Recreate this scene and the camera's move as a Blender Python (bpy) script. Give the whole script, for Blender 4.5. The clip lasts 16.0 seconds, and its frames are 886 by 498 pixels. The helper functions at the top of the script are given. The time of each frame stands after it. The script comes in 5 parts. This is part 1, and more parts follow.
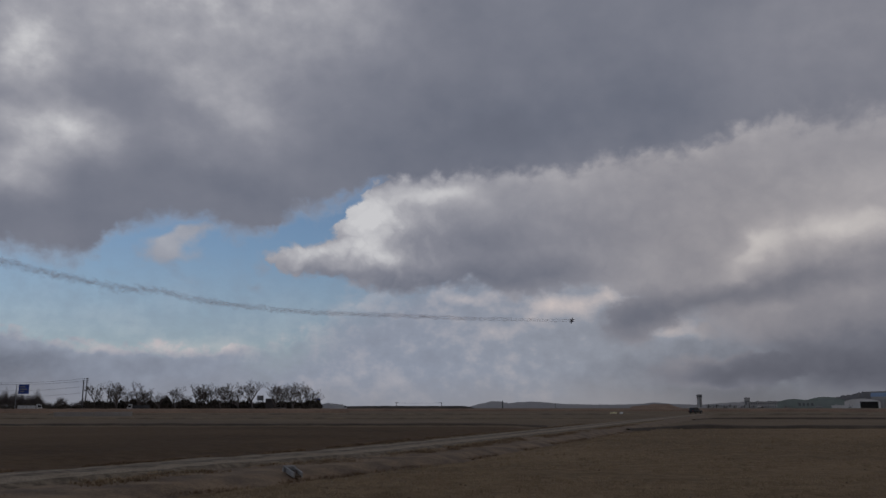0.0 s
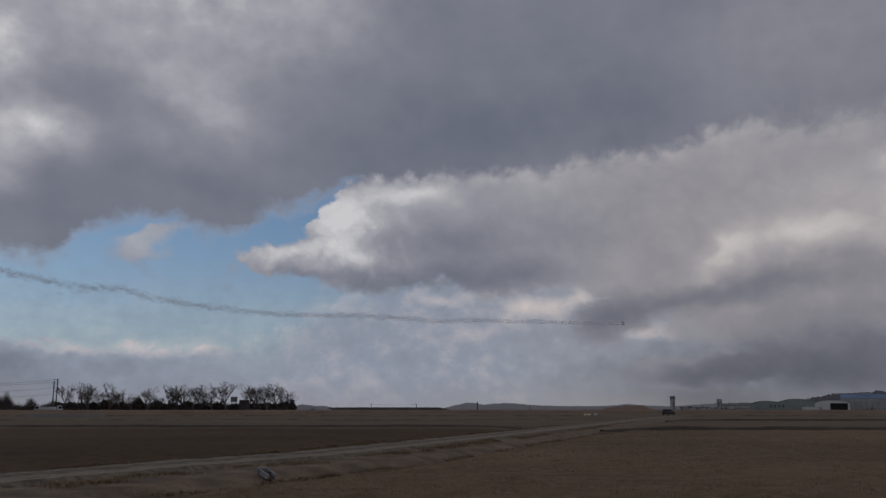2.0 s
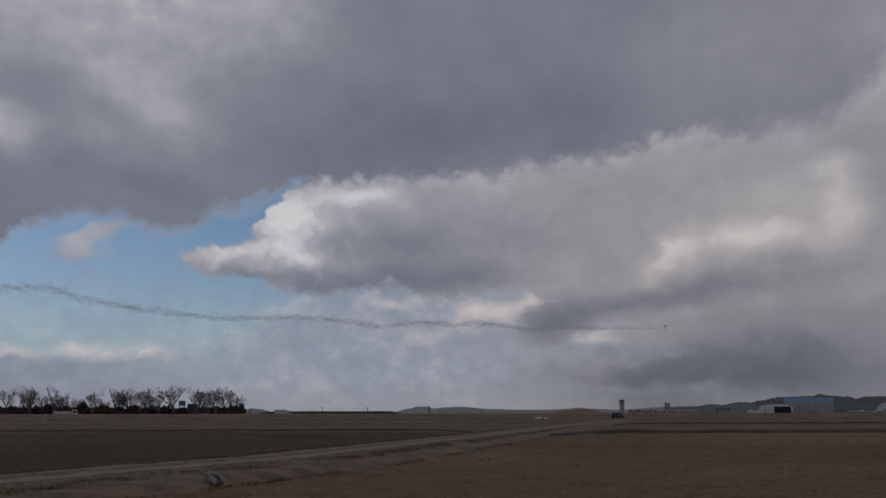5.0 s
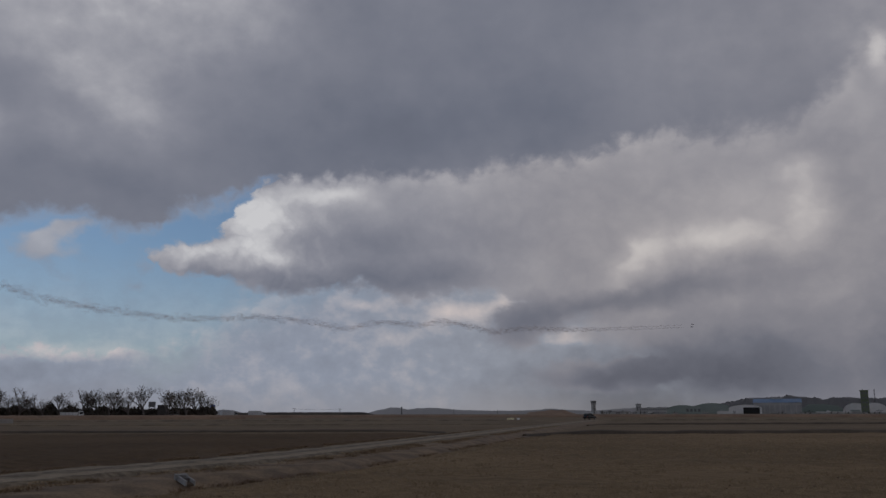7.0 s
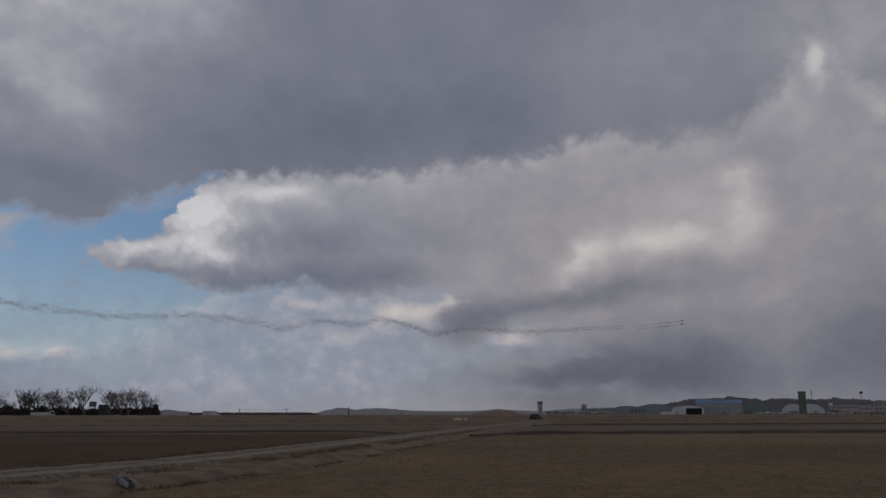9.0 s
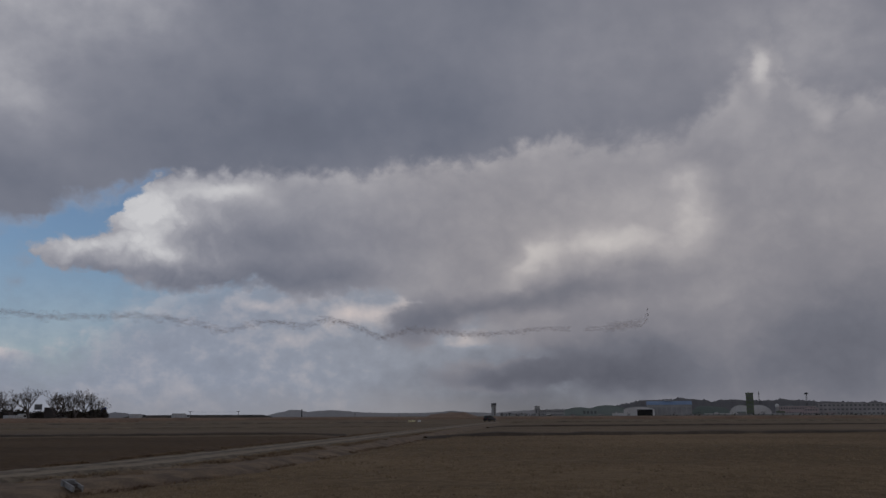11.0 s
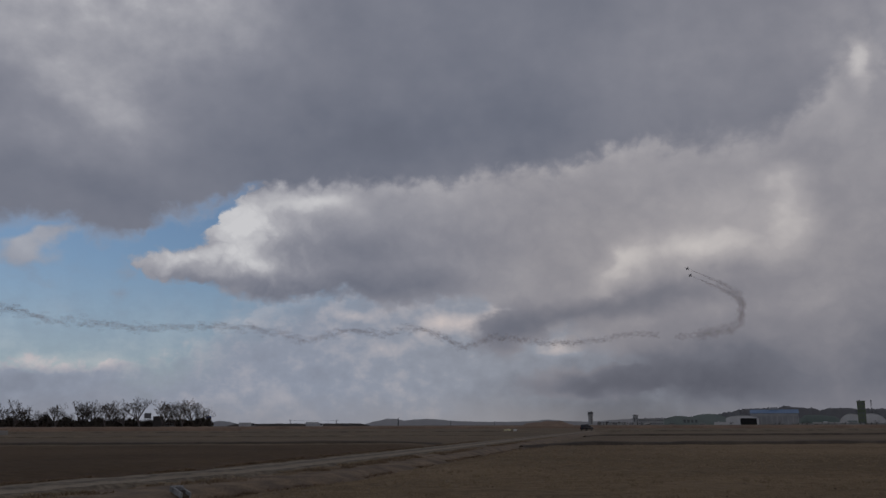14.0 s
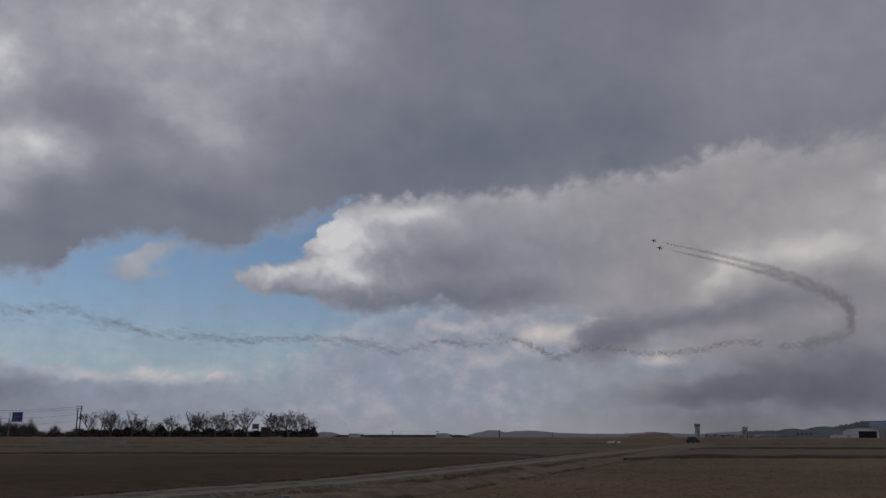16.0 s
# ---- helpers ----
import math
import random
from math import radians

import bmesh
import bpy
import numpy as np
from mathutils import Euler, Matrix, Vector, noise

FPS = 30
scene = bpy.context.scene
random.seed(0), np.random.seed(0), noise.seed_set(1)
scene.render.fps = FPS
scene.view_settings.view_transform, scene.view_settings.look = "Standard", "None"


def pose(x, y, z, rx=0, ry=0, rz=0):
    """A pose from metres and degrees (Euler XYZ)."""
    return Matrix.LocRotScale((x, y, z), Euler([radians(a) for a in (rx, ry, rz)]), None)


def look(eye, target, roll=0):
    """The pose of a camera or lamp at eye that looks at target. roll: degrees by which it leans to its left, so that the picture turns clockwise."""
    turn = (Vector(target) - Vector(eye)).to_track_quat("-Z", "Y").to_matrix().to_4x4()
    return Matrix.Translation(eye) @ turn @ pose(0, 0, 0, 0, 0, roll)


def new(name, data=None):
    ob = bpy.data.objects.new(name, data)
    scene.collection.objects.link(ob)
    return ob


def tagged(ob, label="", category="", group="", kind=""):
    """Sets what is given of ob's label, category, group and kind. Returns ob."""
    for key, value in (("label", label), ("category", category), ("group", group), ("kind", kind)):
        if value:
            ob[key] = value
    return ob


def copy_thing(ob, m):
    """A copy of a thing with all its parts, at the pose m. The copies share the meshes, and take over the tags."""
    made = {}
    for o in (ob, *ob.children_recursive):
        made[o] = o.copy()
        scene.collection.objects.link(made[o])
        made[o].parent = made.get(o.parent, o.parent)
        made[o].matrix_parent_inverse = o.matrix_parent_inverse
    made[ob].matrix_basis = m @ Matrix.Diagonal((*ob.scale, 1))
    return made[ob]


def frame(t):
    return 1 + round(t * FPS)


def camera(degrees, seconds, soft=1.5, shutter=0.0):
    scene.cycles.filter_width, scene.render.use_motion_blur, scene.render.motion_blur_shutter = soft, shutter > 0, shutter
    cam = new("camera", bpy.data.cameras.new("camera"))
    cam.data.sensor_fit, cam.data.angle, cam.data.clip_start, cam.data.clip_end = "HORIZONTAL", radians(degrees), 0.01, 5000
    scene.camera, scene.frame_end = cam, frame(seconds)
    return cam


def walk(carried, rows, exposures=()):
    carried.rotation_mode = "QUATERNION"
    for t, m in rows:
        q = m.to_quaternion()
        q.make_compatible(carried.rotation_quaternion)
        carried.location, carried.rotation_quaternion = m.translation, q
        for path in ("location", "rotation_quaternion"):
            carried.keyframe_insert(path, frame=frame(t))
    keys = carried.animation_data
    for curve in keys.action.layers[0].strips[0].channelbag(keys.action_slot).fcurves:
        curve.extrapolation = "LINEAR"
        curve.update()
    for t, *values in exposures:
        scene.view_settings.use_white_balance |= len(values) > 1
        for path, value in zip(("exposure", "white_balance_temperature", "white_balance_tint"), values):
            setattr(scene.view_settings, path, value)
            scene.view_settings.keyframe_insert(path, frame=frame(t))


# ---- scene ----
scene.cycles.transparent_max_bounces = 200
cam = camera(53.67, 16.0, soft=1.5)
EYE = (0.0, 0.0, 1.6)


def aim(yaw, pitch, roll):
    a, e = radians(yaw), radians(pitch)
    way = Vector((math.sin(a) * math.cos(e), math.cos(a) * math.cos(e), math.sin(e)))
    return look(EYE, Vector(EYE) + way, roll)


walk(cam, [(t, aim(y, p, r)) for t, y, p, r in (
    (0.0, 0.000, 10.277, 0.000), (0.5, 0.313, 10.278, 0.000), (1.0, 0.669, 10.285, 0.000), (1.5, 1.106, 10.317, 0.020),
    (2.0, 1.610, 10.370, 0.025), (2.5, 2.258, 10.414, 0.030), (3.0, 2.879, 10.467, 0.020), (3.5, 3.428, 10.501, 0.000),
    (4.0, 3.890, 10.542, -0.022), (6.5, 6.058, 10.666, -0.085), (7.0, 6.510, 10.665, -0.091), (7.5, 6.904, 10.660, -0.090),
    (8.0, 7.585, 10.659, -0.065), (8.5, 8.650, 10.677, -0.045), (9.0, 9.880, 10.687, -0.035), (9.5, 10.949, 10.742, -0.060),
    (10.0, 11.801, 10.772, -0.120), (10.4, 12.35, 10.78, -0.16), (11.3, 12.95, 10.80, -0.22), (12.1, 12.30, 10.82, -0.26),
    (12.5, 11.212, 10.838, -0.265), (13.0, 9.765, 10.948, -0.235), (13.5, 8.655, 11.150, -0.175), (14.0, 6.735, 11.368, -0.155),
    (14.5, 4.293, 11.558, -0.154), (15.0, 2.091, 11.726, -0.120), (15.5, 0.914, 11.902, 0.000), (16.0, 0.197, 12.095, 0.110))])

# ---- world and sun ----
SUN_AZ, SUN_EL = -62.0, 34.0
world = bpy.data.worlds.new("sky")
scene.world = world
world.use_nodes = True
wn, wl = world.node_tree.nodes, world.node_tree.links
sky = wn.new("ShaderNodeTexSky")
sky.sky_type, sky.sun_disc = "NISHITA", False
sky.sun_elevation, sky.sun_rotation = radians(SUN_EL), radians(SUN_AZ)
sky.air_density, sky.dust_density, sky.ozone_density = 1.0, 0.3, 4.6
wl.new(sky.outputs[0], wn["Background"].inputs[0])
wn["Background"].inputs[1].default_value = 0.06
sun_data = bpy.data.lights.new("sun", "SUN")
sun_data.energy, sun_data.angle, sun_data.color = 1.2, radians(12), (1.0, 0.95, 0.88)
sun = new("sun", sun_data)
sa, se = radians(SUN_AZ), radians(SUN_EL)
sun.matrix_basis = look(Vector((math.sin(sa) * math.cos(se), math.cos(sa) * math.cos(se), math.sin(se))) * 50, (0, 0, 0))

# ---- node helpers ----


def srgb(r, g, b):
    return tuple((c / 255 / 12.92 if c <= 10 else ((c / 255 + 0.055) / 1.055) ** 2.4) for c in (r, g, b)) + (1.0,)


class Nodes:
    """Short hand for building a node tree."""

    def __init__(self, tree):
        self.t = tree

    def add(self, kind, ins=(), operation="", data_type="", blend_type="", vector_type="", gradient_type=""):
        n = self.t.nodes.new(kind)
        if operation:
            n.operation = operation
        if data_type:
            n.data_type = data_type
        if blend_type:
            n.blend_type = blend_type
        if vector_type:
            n.vector_type = vector_type
        if gradient_type:
            n.gradient_type = gradient_type
        for k, v in (ins.items() if isinstance(ins, dict) else enumerate(ins)):
            if v is None:
                continue
            if isinstance(v, bpy.types.NodeSocket):
                self.t.links.new(v, n.inputs[k])
            else:
                n.inputs[k].default_value = v
        return n

    def math(self, op, a, b=0.0, clamp=False):
        n = self.add("ShaderNodeMath", (a, b), operation=op)
        n.use_clamp = clamp
        return n.outputs[0]

    def noise(self, vec, scale, detail=4.0, rough=0.5, out=0):
        return self.add("ShaderNodeTexNoise", {"Vector": vec, "Scale": scale, "Detail": detail, "Roughness": rough}).outputs[out]

    def ramp(self, x, a, b, c=0.0, d=1.0, smooth=True):
        n = self.add("ShaderNodeMapRange", (x, a, b, c, d))
        n.interpolation_type = "SMOOTHSTEP" if smooth else "LINEAR"
        return n.outputs[0]

    def mixc(self, f, a, b, blend="MIX"):
        n = self.add("ShaderNodeMix", data_type="RGBA", blend_type=blend)
        for sock, v in ((n.inputs[0], f), (n.inputs[6], a), (n.inputs[7], b)):
            if isinstance(v, bpy.types.NodeSocket):
                self.t.links.new(v, sock)
            else:
                sock.default_value = v
        return n.outputs[2]

    def mixf(self, f, a, b):
        n = self.add("ShaderNodeMix", data_type="FLOAT")
        for sock, v in ((n.inputs[0], f), (n.inputs[2], a), (n.inputs[3], b)):
            if isinstance(v, bpy.types.NodeSocket):
                self.t.links.new(v, sock)
            else:
                sock.default_value = v
        return n.outputs[0]

    def colours(self, x, stops):
        n = self.add("ShaderNodeValToRGB", (x,))
        els = n.color_ramp.elements
        while len(els) < len(stops):
            els.new(0.5)
        for e, (p, c) in zip(els, stops):
            e.position, e.color = p, c
        return n.outputs[0]

    def curve(self, u, pts, lo=-60.0, hi=60.0, top=40.0):
        """An edge's height over the azimuth u, through pts."""
        n = self.add("ShaderNodeFloatCurve", {1: self.ramp(u, lo, hi, smooth=False)})
        c = n.mapping.curves[0]
        rows = [((a - lo) / (hi - lo), b / top) for a, b in pts]
        c.points[0].location, c.points[1].location = rows[0], rows[-1]
        for r in rows[1:-1]:
            c.points.new(*r)
        n.mapping.update()
        return self.math("MULTIPLY", n.outputs[0], top)

    def blob(self, vec, cu, cv, ru, rv, turn=0.0, hard=1.0):
        """A soft patch, 1 in its middle and 0 at its rim."""
        m = self.add("ShaderNodeMapping", {0: vec, 1: (cu, cv, 0), 2: (0, 0, radians(turn)), 3: (ru, rv, 1)}, vector_type="TEXTURE")
        g = self.add("ShaderNodeTexGradient", (m.outputs[0],), gradient_type="SPHERICAL")
        return self.ramp(g.outputs[1], 0.0, hard)

    def blobs(self, vec, rows, start):
        """start plus each row's patch times its strength: (azimuth, height, half width, half height, turn, strength)."""
        acc = start
        for cu, cv, ru, rv, turn, amp in rows:
            acc = self.add("ShaderNodeMath", (self.blob(vec, cu, cv, ru, rv, turn), amp, acc), operation="MULTIPLY_ADD").outputs[0]
        return acc


def material(name):
    m = bpy.data.materials.new(name)
    m.use_nodes = True
    return m, Nodes(m.node_tree), m.node_tree.nodes["Principled BSDF"]


GREYS = ((0.0, srgb(84, 87, 99)), (0.25, srgb(107, 110, 122)), (0.5, srgb(133, 133, 142)), (0.75, srgb(162, 160, 165)), (1.0, srgb(202, 199, 199)))


def cloud_material(name, build):
    m = bpy.data.materials.new(name)
    m.use_nodes = True
    m.cycles.emission_sampling = "NONE"
    t = m.node_tree
    t.nodes.remove(t.nodes["Principled BSDF"])
    k = Nodes(t)
    uv = k.add("ShaderNodeUVMap").outputs[0]
    stretched = k.add("ShaderNodeVectorMath", (uv, (1.0, 1.25, 1.0)), operation="MULTIPLY").outputs[0]

    def warped(start, scale, detail, rough, amp):
        w = k.noise(stretched, scale, detail, rough, out=1)
        c = k.add("ShaderNodeVectorMath", (w, (0.5, 0.5, 0.5)), operation="SUBTRACT").outputs[0]
        s = k.add("ShaderNodeVectorMath", (c, (amp * 1.2, amp, 0.0)), operation="MULTIPLY").outputs[0]
        return k.add("ShaderNodeVectorMath", (start, s), operation="ADD").outputs[0]
    soft = warped(warped(uv, 0.15, 3, 0.5, 1.5), 0.5, 6, 0.5, 1.5)
    edge = warped(soft, 1.0, 5, 0.52, 0.75)
    colour, cover = build(k, soft, edge, stretched)
    em = k.add("ShaderNodeEmission", {0: colour, 1: 1.0})
    mix = k.add("ShaderNodeMixShader", {0: cover, 1: k.add("ShaderNodeBsdfTransparent").outputs[0], 2: em.outputs[0]})
    t.links.new(mix.outputs[0], t.nodes["Material Output"].inputs[0])
    return m


def near_clouds(k, p, e, q):
    split = k.add("ShaderNodeSeparateXYZ", (e,))
    u, v = split.outputs[0], split.outputs[1]
    fine = k.math("SUBTRACT", k.noise(q, 0.55, 6, 0.52), 0.5)
    soft = k.math("SUBTRACT", k.noise(q, 0.17, 4, 0.5), 0.5)
    # rounded heads with creases between them
    billow = k.math("SUBTRACT", k.math("ABSOLUTE", k.math("SUBTRACT", k.noise(p, 0.55, 5, 0.5), 0.5)), 0.07)
    tufty = k.math("ADD", k.math("MULTIPLY", fine, 1.1), k.math("MULTIPLY", billow, 2.6))

    def plus(a, b, amp):
        return k.add("ShaderNodeMath", (b, amp, a), operation="MULTIPLY_ADD").outputs[0]
    # the dark deck overhead, by its ragged lower edge
    deck_edge = k.curve(u, ((-60, 12), (-40, 10), (-27, 9.0), (-24, 9.1), (-22.3, 9.4), (-21, 10.9), (-19, 11.5), (-16.7, 12.0), (-14.2, 11.3), (-12, 10.9), (-10.4, 12.2), (-8, 12.9), (-6, 13.9), (-3.6, 14.5), (2.5, 15.1),
                            (8.2, 15.3), (11.2, 15.7), (16.6, 16.1), (19.1, 17.1), (22.4, 17.4), (24.6, 16.9), (28.2, 16.9), (31.1, 17.8), (33, 19.4), (34.6, 21.4), (35.4, 22.0), (36.4, 19.6), (38.5, 18.4), (41, 17.8), (60, 17)))
    over = k.math("SUBTRACT", k.math("SUBTRACT", v, deck_edge), tufty)
    west = k.ramp(u, -8.0, -4.0, 1.0, 0.0)
    deck = k.mixf(west, k.ramp(over, -0.35, 0.85), k.ramp(over, -0.8, 0.9))
    deck = k.mixf(k.ramp(u, 20.0, 27.0), deck, k.ramp(over, -0.7, 1.6))
    deck_l = k.blobs(p, DECK_LIGHT, 0.345)
    ragged = k.math("MULTIPLY", k.math("SUBTRACT", deck_l, 0.36, True), fine)
    deck_l = plus(plus(plus(deck_l, ragged, 0.9), soft, 0.24), fine, 0.07)
    # the bank under it: a pointed bright head in the west, a long body, a dark base
    head_top = k.curve(u, ((-60, 0), (-13.4, 0.0), (-12.4, 9.0), (-10.9, 10.0), (-9.2, 10.8), (-7.5, 11.2), (-6.7, 12.3), (-5.7, 13.7), (-4.2, 14.8), (-1, 17), (10, 22), (60, 38)))
    foot = k.curve(u, ((-60, 30), (-13.4, 20.0), (-12.4, 9.6), (-10.9, 8.8), (-9.4, 8.0), (-6.5, 7.8), (-4.6, 7.3), (-1.6, 7.35), (1.7, 7.9), (4.3, 7.2), (8, 7.5), (11, 7.6), (12.4, 6.7), (14, 5.5), (16, 5.4), (17.4, 4.8), (20, 3.4), (23, 1.4), (27, 0), (60, 0)))
    under = k.math("ADD", k.math("SUBTRACT", v, foot), k.math("MULTIPLY", tufty, k.ramp(u, -10.0, -5.0, 1.7, 0.7)))
    body = k.mixf(k.ramp(u, 11.0, 15.5), k.ramp(under, -0.25, 0.5), k.ramp(under, -1.3, 1.3))
    under_top = k.math("ADD", k.math("SUBTRACT", head_top, v), tufty)
    body = k.math("MULTIPLY", body, k.ramp(under_top, -0.15, 0.5))
    puff = k.math("ADD", k.blobs(p, PUFFS, 0.0), k.math("MULTIPLY", fine, 1.3))
    puff = k.math("MULTIPLY", k.ramp(puff, 0.15, 0.95), 0.85)
    wedge = k.ramp(k.math("ADD", k.blobs(e, WEDGE, 0.0), k.math("MULTIPLY", fine, 0.35)), 0.06, 0.55)
    bank = k.math("MAXIMUM", k.math("MAXIMUM", body, wedge), puff)
    bank_l = k.blobs(p, BANK_LIGHT, 0.58)
    # sunlit upper rims
    rim = k.math("MULTIPLY", k.ramp(over, -1.9, -0.15), k.ramp(u, 12.0, 34.0, 1.0, 0.55))
    bank_l = plus(bank_l, k.math("MULTIPLY", rim, k.math("ADD", 0.8, k.math("MULTIPLY", fine, 3.0))), 0.12)
    lit = k.math("MULTIPLY", k.ramp(u, -4.0, 3.0, 1.0, 0.25), body)
    bank_l = plus(bank_l, k.math("MULTIPLY", billow, lit), 0.75)
    bank_l = plus(plus(bank_l, fine, 0.11), soft, 0.24)
    lum = k.mixf(deck, bank_l, deck_l)
    grey = k.colours(lum, GREYS)
    cool = k.math("MAXIMUM", k.ramp(u, -6.0, 16.0, 1.0, 0.0), k.math("MULTIPLY", deck, k.ramp(u, 14.0, 34.0, 0.85, 0.2)))
    grey = k.mixc(cool, grey, k.mixc(1.0, grey, (0.968, 1.0, 1.035, 1), "MULTIPLY"))
    warm = k.math("MULTIPLY", k.ramp(u, 6.0, 20.0), k.ramp(v, 9.0, 20.0, 1.0, 0.2))
    return k.mixc(warm, grey, k.mixc(1.0, grey, (1.028, 1.0, 0.965, 1), "MULTIPLY")), k.math("MAXIMUM", deck, bank)


# soft patches: azimuth, height, half width, half height, turn, strength
DECK_LIGHT = ((-18.0, 25.0, 21.0, 10.5, 0, 0.40), (-7.0, 26.0, 11.0, 5.5, 0, 0.14), (-26.9, 20.8, 3.4, 4.4, 0, 0.40), (-24.6, 16.6, 6.4, 2.7, -8, 0.52), (-27.2, 14.0, 4.6, 2.6, 0, 0.40),
              (-27.0, 18.3, 2.6, 1.2, 0, -0.14), (-20.5, 18.6, 4.5, 3.6, 0, -0.08), (-13.4, 18.8, 5.6, 2.8, -25, 0.26), (-17.2, 20.3, 3.2, 2.2, 0, 0.10), (-16.5, 16.6, 9.0, 2.2, -16, 0.13),
              (-23.0, 11.6, 7.0, 3.0, 0, -0.03), (-13.5, 14.4, 8.0, 2.2, -14, -0.05), (2.0, 17.6, 14.0, 4.2, 4, -0.10), (13.0, 20.0, 12.0, 4.5, 8, -0.08),
              (26.0, 22.5, 13.0, 6.0, 0, 0.13), (38.0, 22.0, 9.0, 7.0, 0, 0.24))
WEDGE = ((12.7, 5.7, 4.4, 2.2, 16, 1.1), (18.5, 2.4, 8.4, 1.6, 2, 1.05), (17.0, 4.7, 2.4, 0.7, 5, 0.5))
PUFFS = ((-17.7, 9.7, 3.0, 1.5, 0, 1.1), (-16.2, 11.1, 2.6, 1.1, 25, 0.95), (-9.3, 13.0, 1.2, 1.2, 50, 0.8), (-11.9, 8.6, 1.3, 1.3, 40, 0.65), (-16.6, 8.2, 1.6, 0.8, -30, 0.5), (-12.0, 7.4, 1.6, 0.6, 0, 0.4))
BANK_LIGHT = ((-5.2, 12.2, 3.2, 2.8, 0, 0.42), (-4.4, 9.9, 3.2, 1.5, -15, 0.36), (-9.0, 10.0, 3.4, 1.2, 10, 0.36), (-6.8, 9.6, 3.0, 1.4, 0, 0.14), (-0.2, 13.7, 4.6, 1.2, 3, 0.34), (-2.6, 12.3, 4.2, 2.4, 0, 0.16),
              (-17.3, 10.2, 3.4, 1.8, 0, 0.19), (-16.8, 8.4, 2.0, 1.0, 0, -0.14), (-9.3, 13.0, 1.5, 1.5, 0, 0.20), (-1.0, 8.2, 7.8, 1.5, 0, -0.26), (6.0, 8.6, 7.2, 1.7, 0, -0.25), (2.5, 10.6, 6.2, 2.4, 0, -0.20), (8.5, 11.0, 6.5, 3.0, 0, -0.10),
              (-7.8, 8.4, 2.8, 0.8, -8, -0.16), (-12.0, 7.6, 3.0, 1.4, 0, -0.12))
BANK_LIGHT += ((19.6, 9.3, 3.4, 1.6, 32, 0.23), (23.0, 10.4, 5.8, 2.0, 10, 0.18), (27.0, 10.6, 5.0, 1.6, -2, 0.20), (30.3, 12.3, 2.6, 3.2, -10, 0.22), (30.0, 14.6, 2.6, 1.2, 0, 0.16), (25.5, 12.3, 8.0, 3.6, 14, 0.13),
               (22.0, 7.3, 5.8, 1.4, 8, -0.25), (16.5, 6.4, 6.0, 1.5, 8, -0.24), (12.2, 5.7, 4.8, 2.4, 18, -0.30), (27.5, 8.2, 6.5, 1.7, 5, -0.11), (35.0, 20.4, 0.9, 2.2, 0, 0.30), (38.4, 17.3, 1.4, 1.3, 0, 0.16),
               (33.5, 18.0, 3.2, 2.2, -30, 0.10), (17.0, 2.2, 6.8, 1.4, 2, -0.30), (24.0, 2.4, 10.0, 3.0, 0, -0.24), (29.0, 1.5, 17.0, 7.0, 0, -0.30), (22.0, 3.5, 10.0, 3.2, 0, -0.07), (37.2, 9.0, 9.0, 7.0, 0, -0.08), (40.0, 4.0, 9.0, 6.0, 0, -0.34),
               (15.5, 4.4, 2.4, 0.8, 5, 0.18), (20.0, 0.2, 14.0, 1.1, 0, 0.12))
LOW_LIGHT = ((-21.8, 3.7, 3.0, 0.8, 0, 0.22), (-17.2, 3.9, 3.4, 0.8, 0, 0.24), (-14.2, 3.9, 2.0, 0.8, 0, 0.22), (-17.8, 2.8, 5.0, 0.9, 0, -0.13), (-24.6, 2.8, 3.6, 0.9, 0, -0.14), (1.3, 7.1, 3.0, 0.8, 0, 0.20),
             (7.4, 6.4, 3.6, 1.3, 0, 0.30), (10.6, 7.0, 1.6, 1.2, 0, 0.30), (4.3, 4.9, 3.2, 0.9, 0, 0.14), (8.2, 4.6, 4.2, 1.0, 0, -0.16), (-1.0, 3.2, 5.0, 1.0, 0, -0.08), (15.0, 4.9, 2.4, 0.9, 0, 0.30),
             (18.0, 1.5, 13.0, 5.0, 0, -0.50), (-22.0, 0.6, 17.0, 4.2, 0, -0.20), (-27.0, 1.0, 7.0, 4.0, 0, -0.36), (-6.0, 6.6, 4.0, 1.0, 0, 0.10))


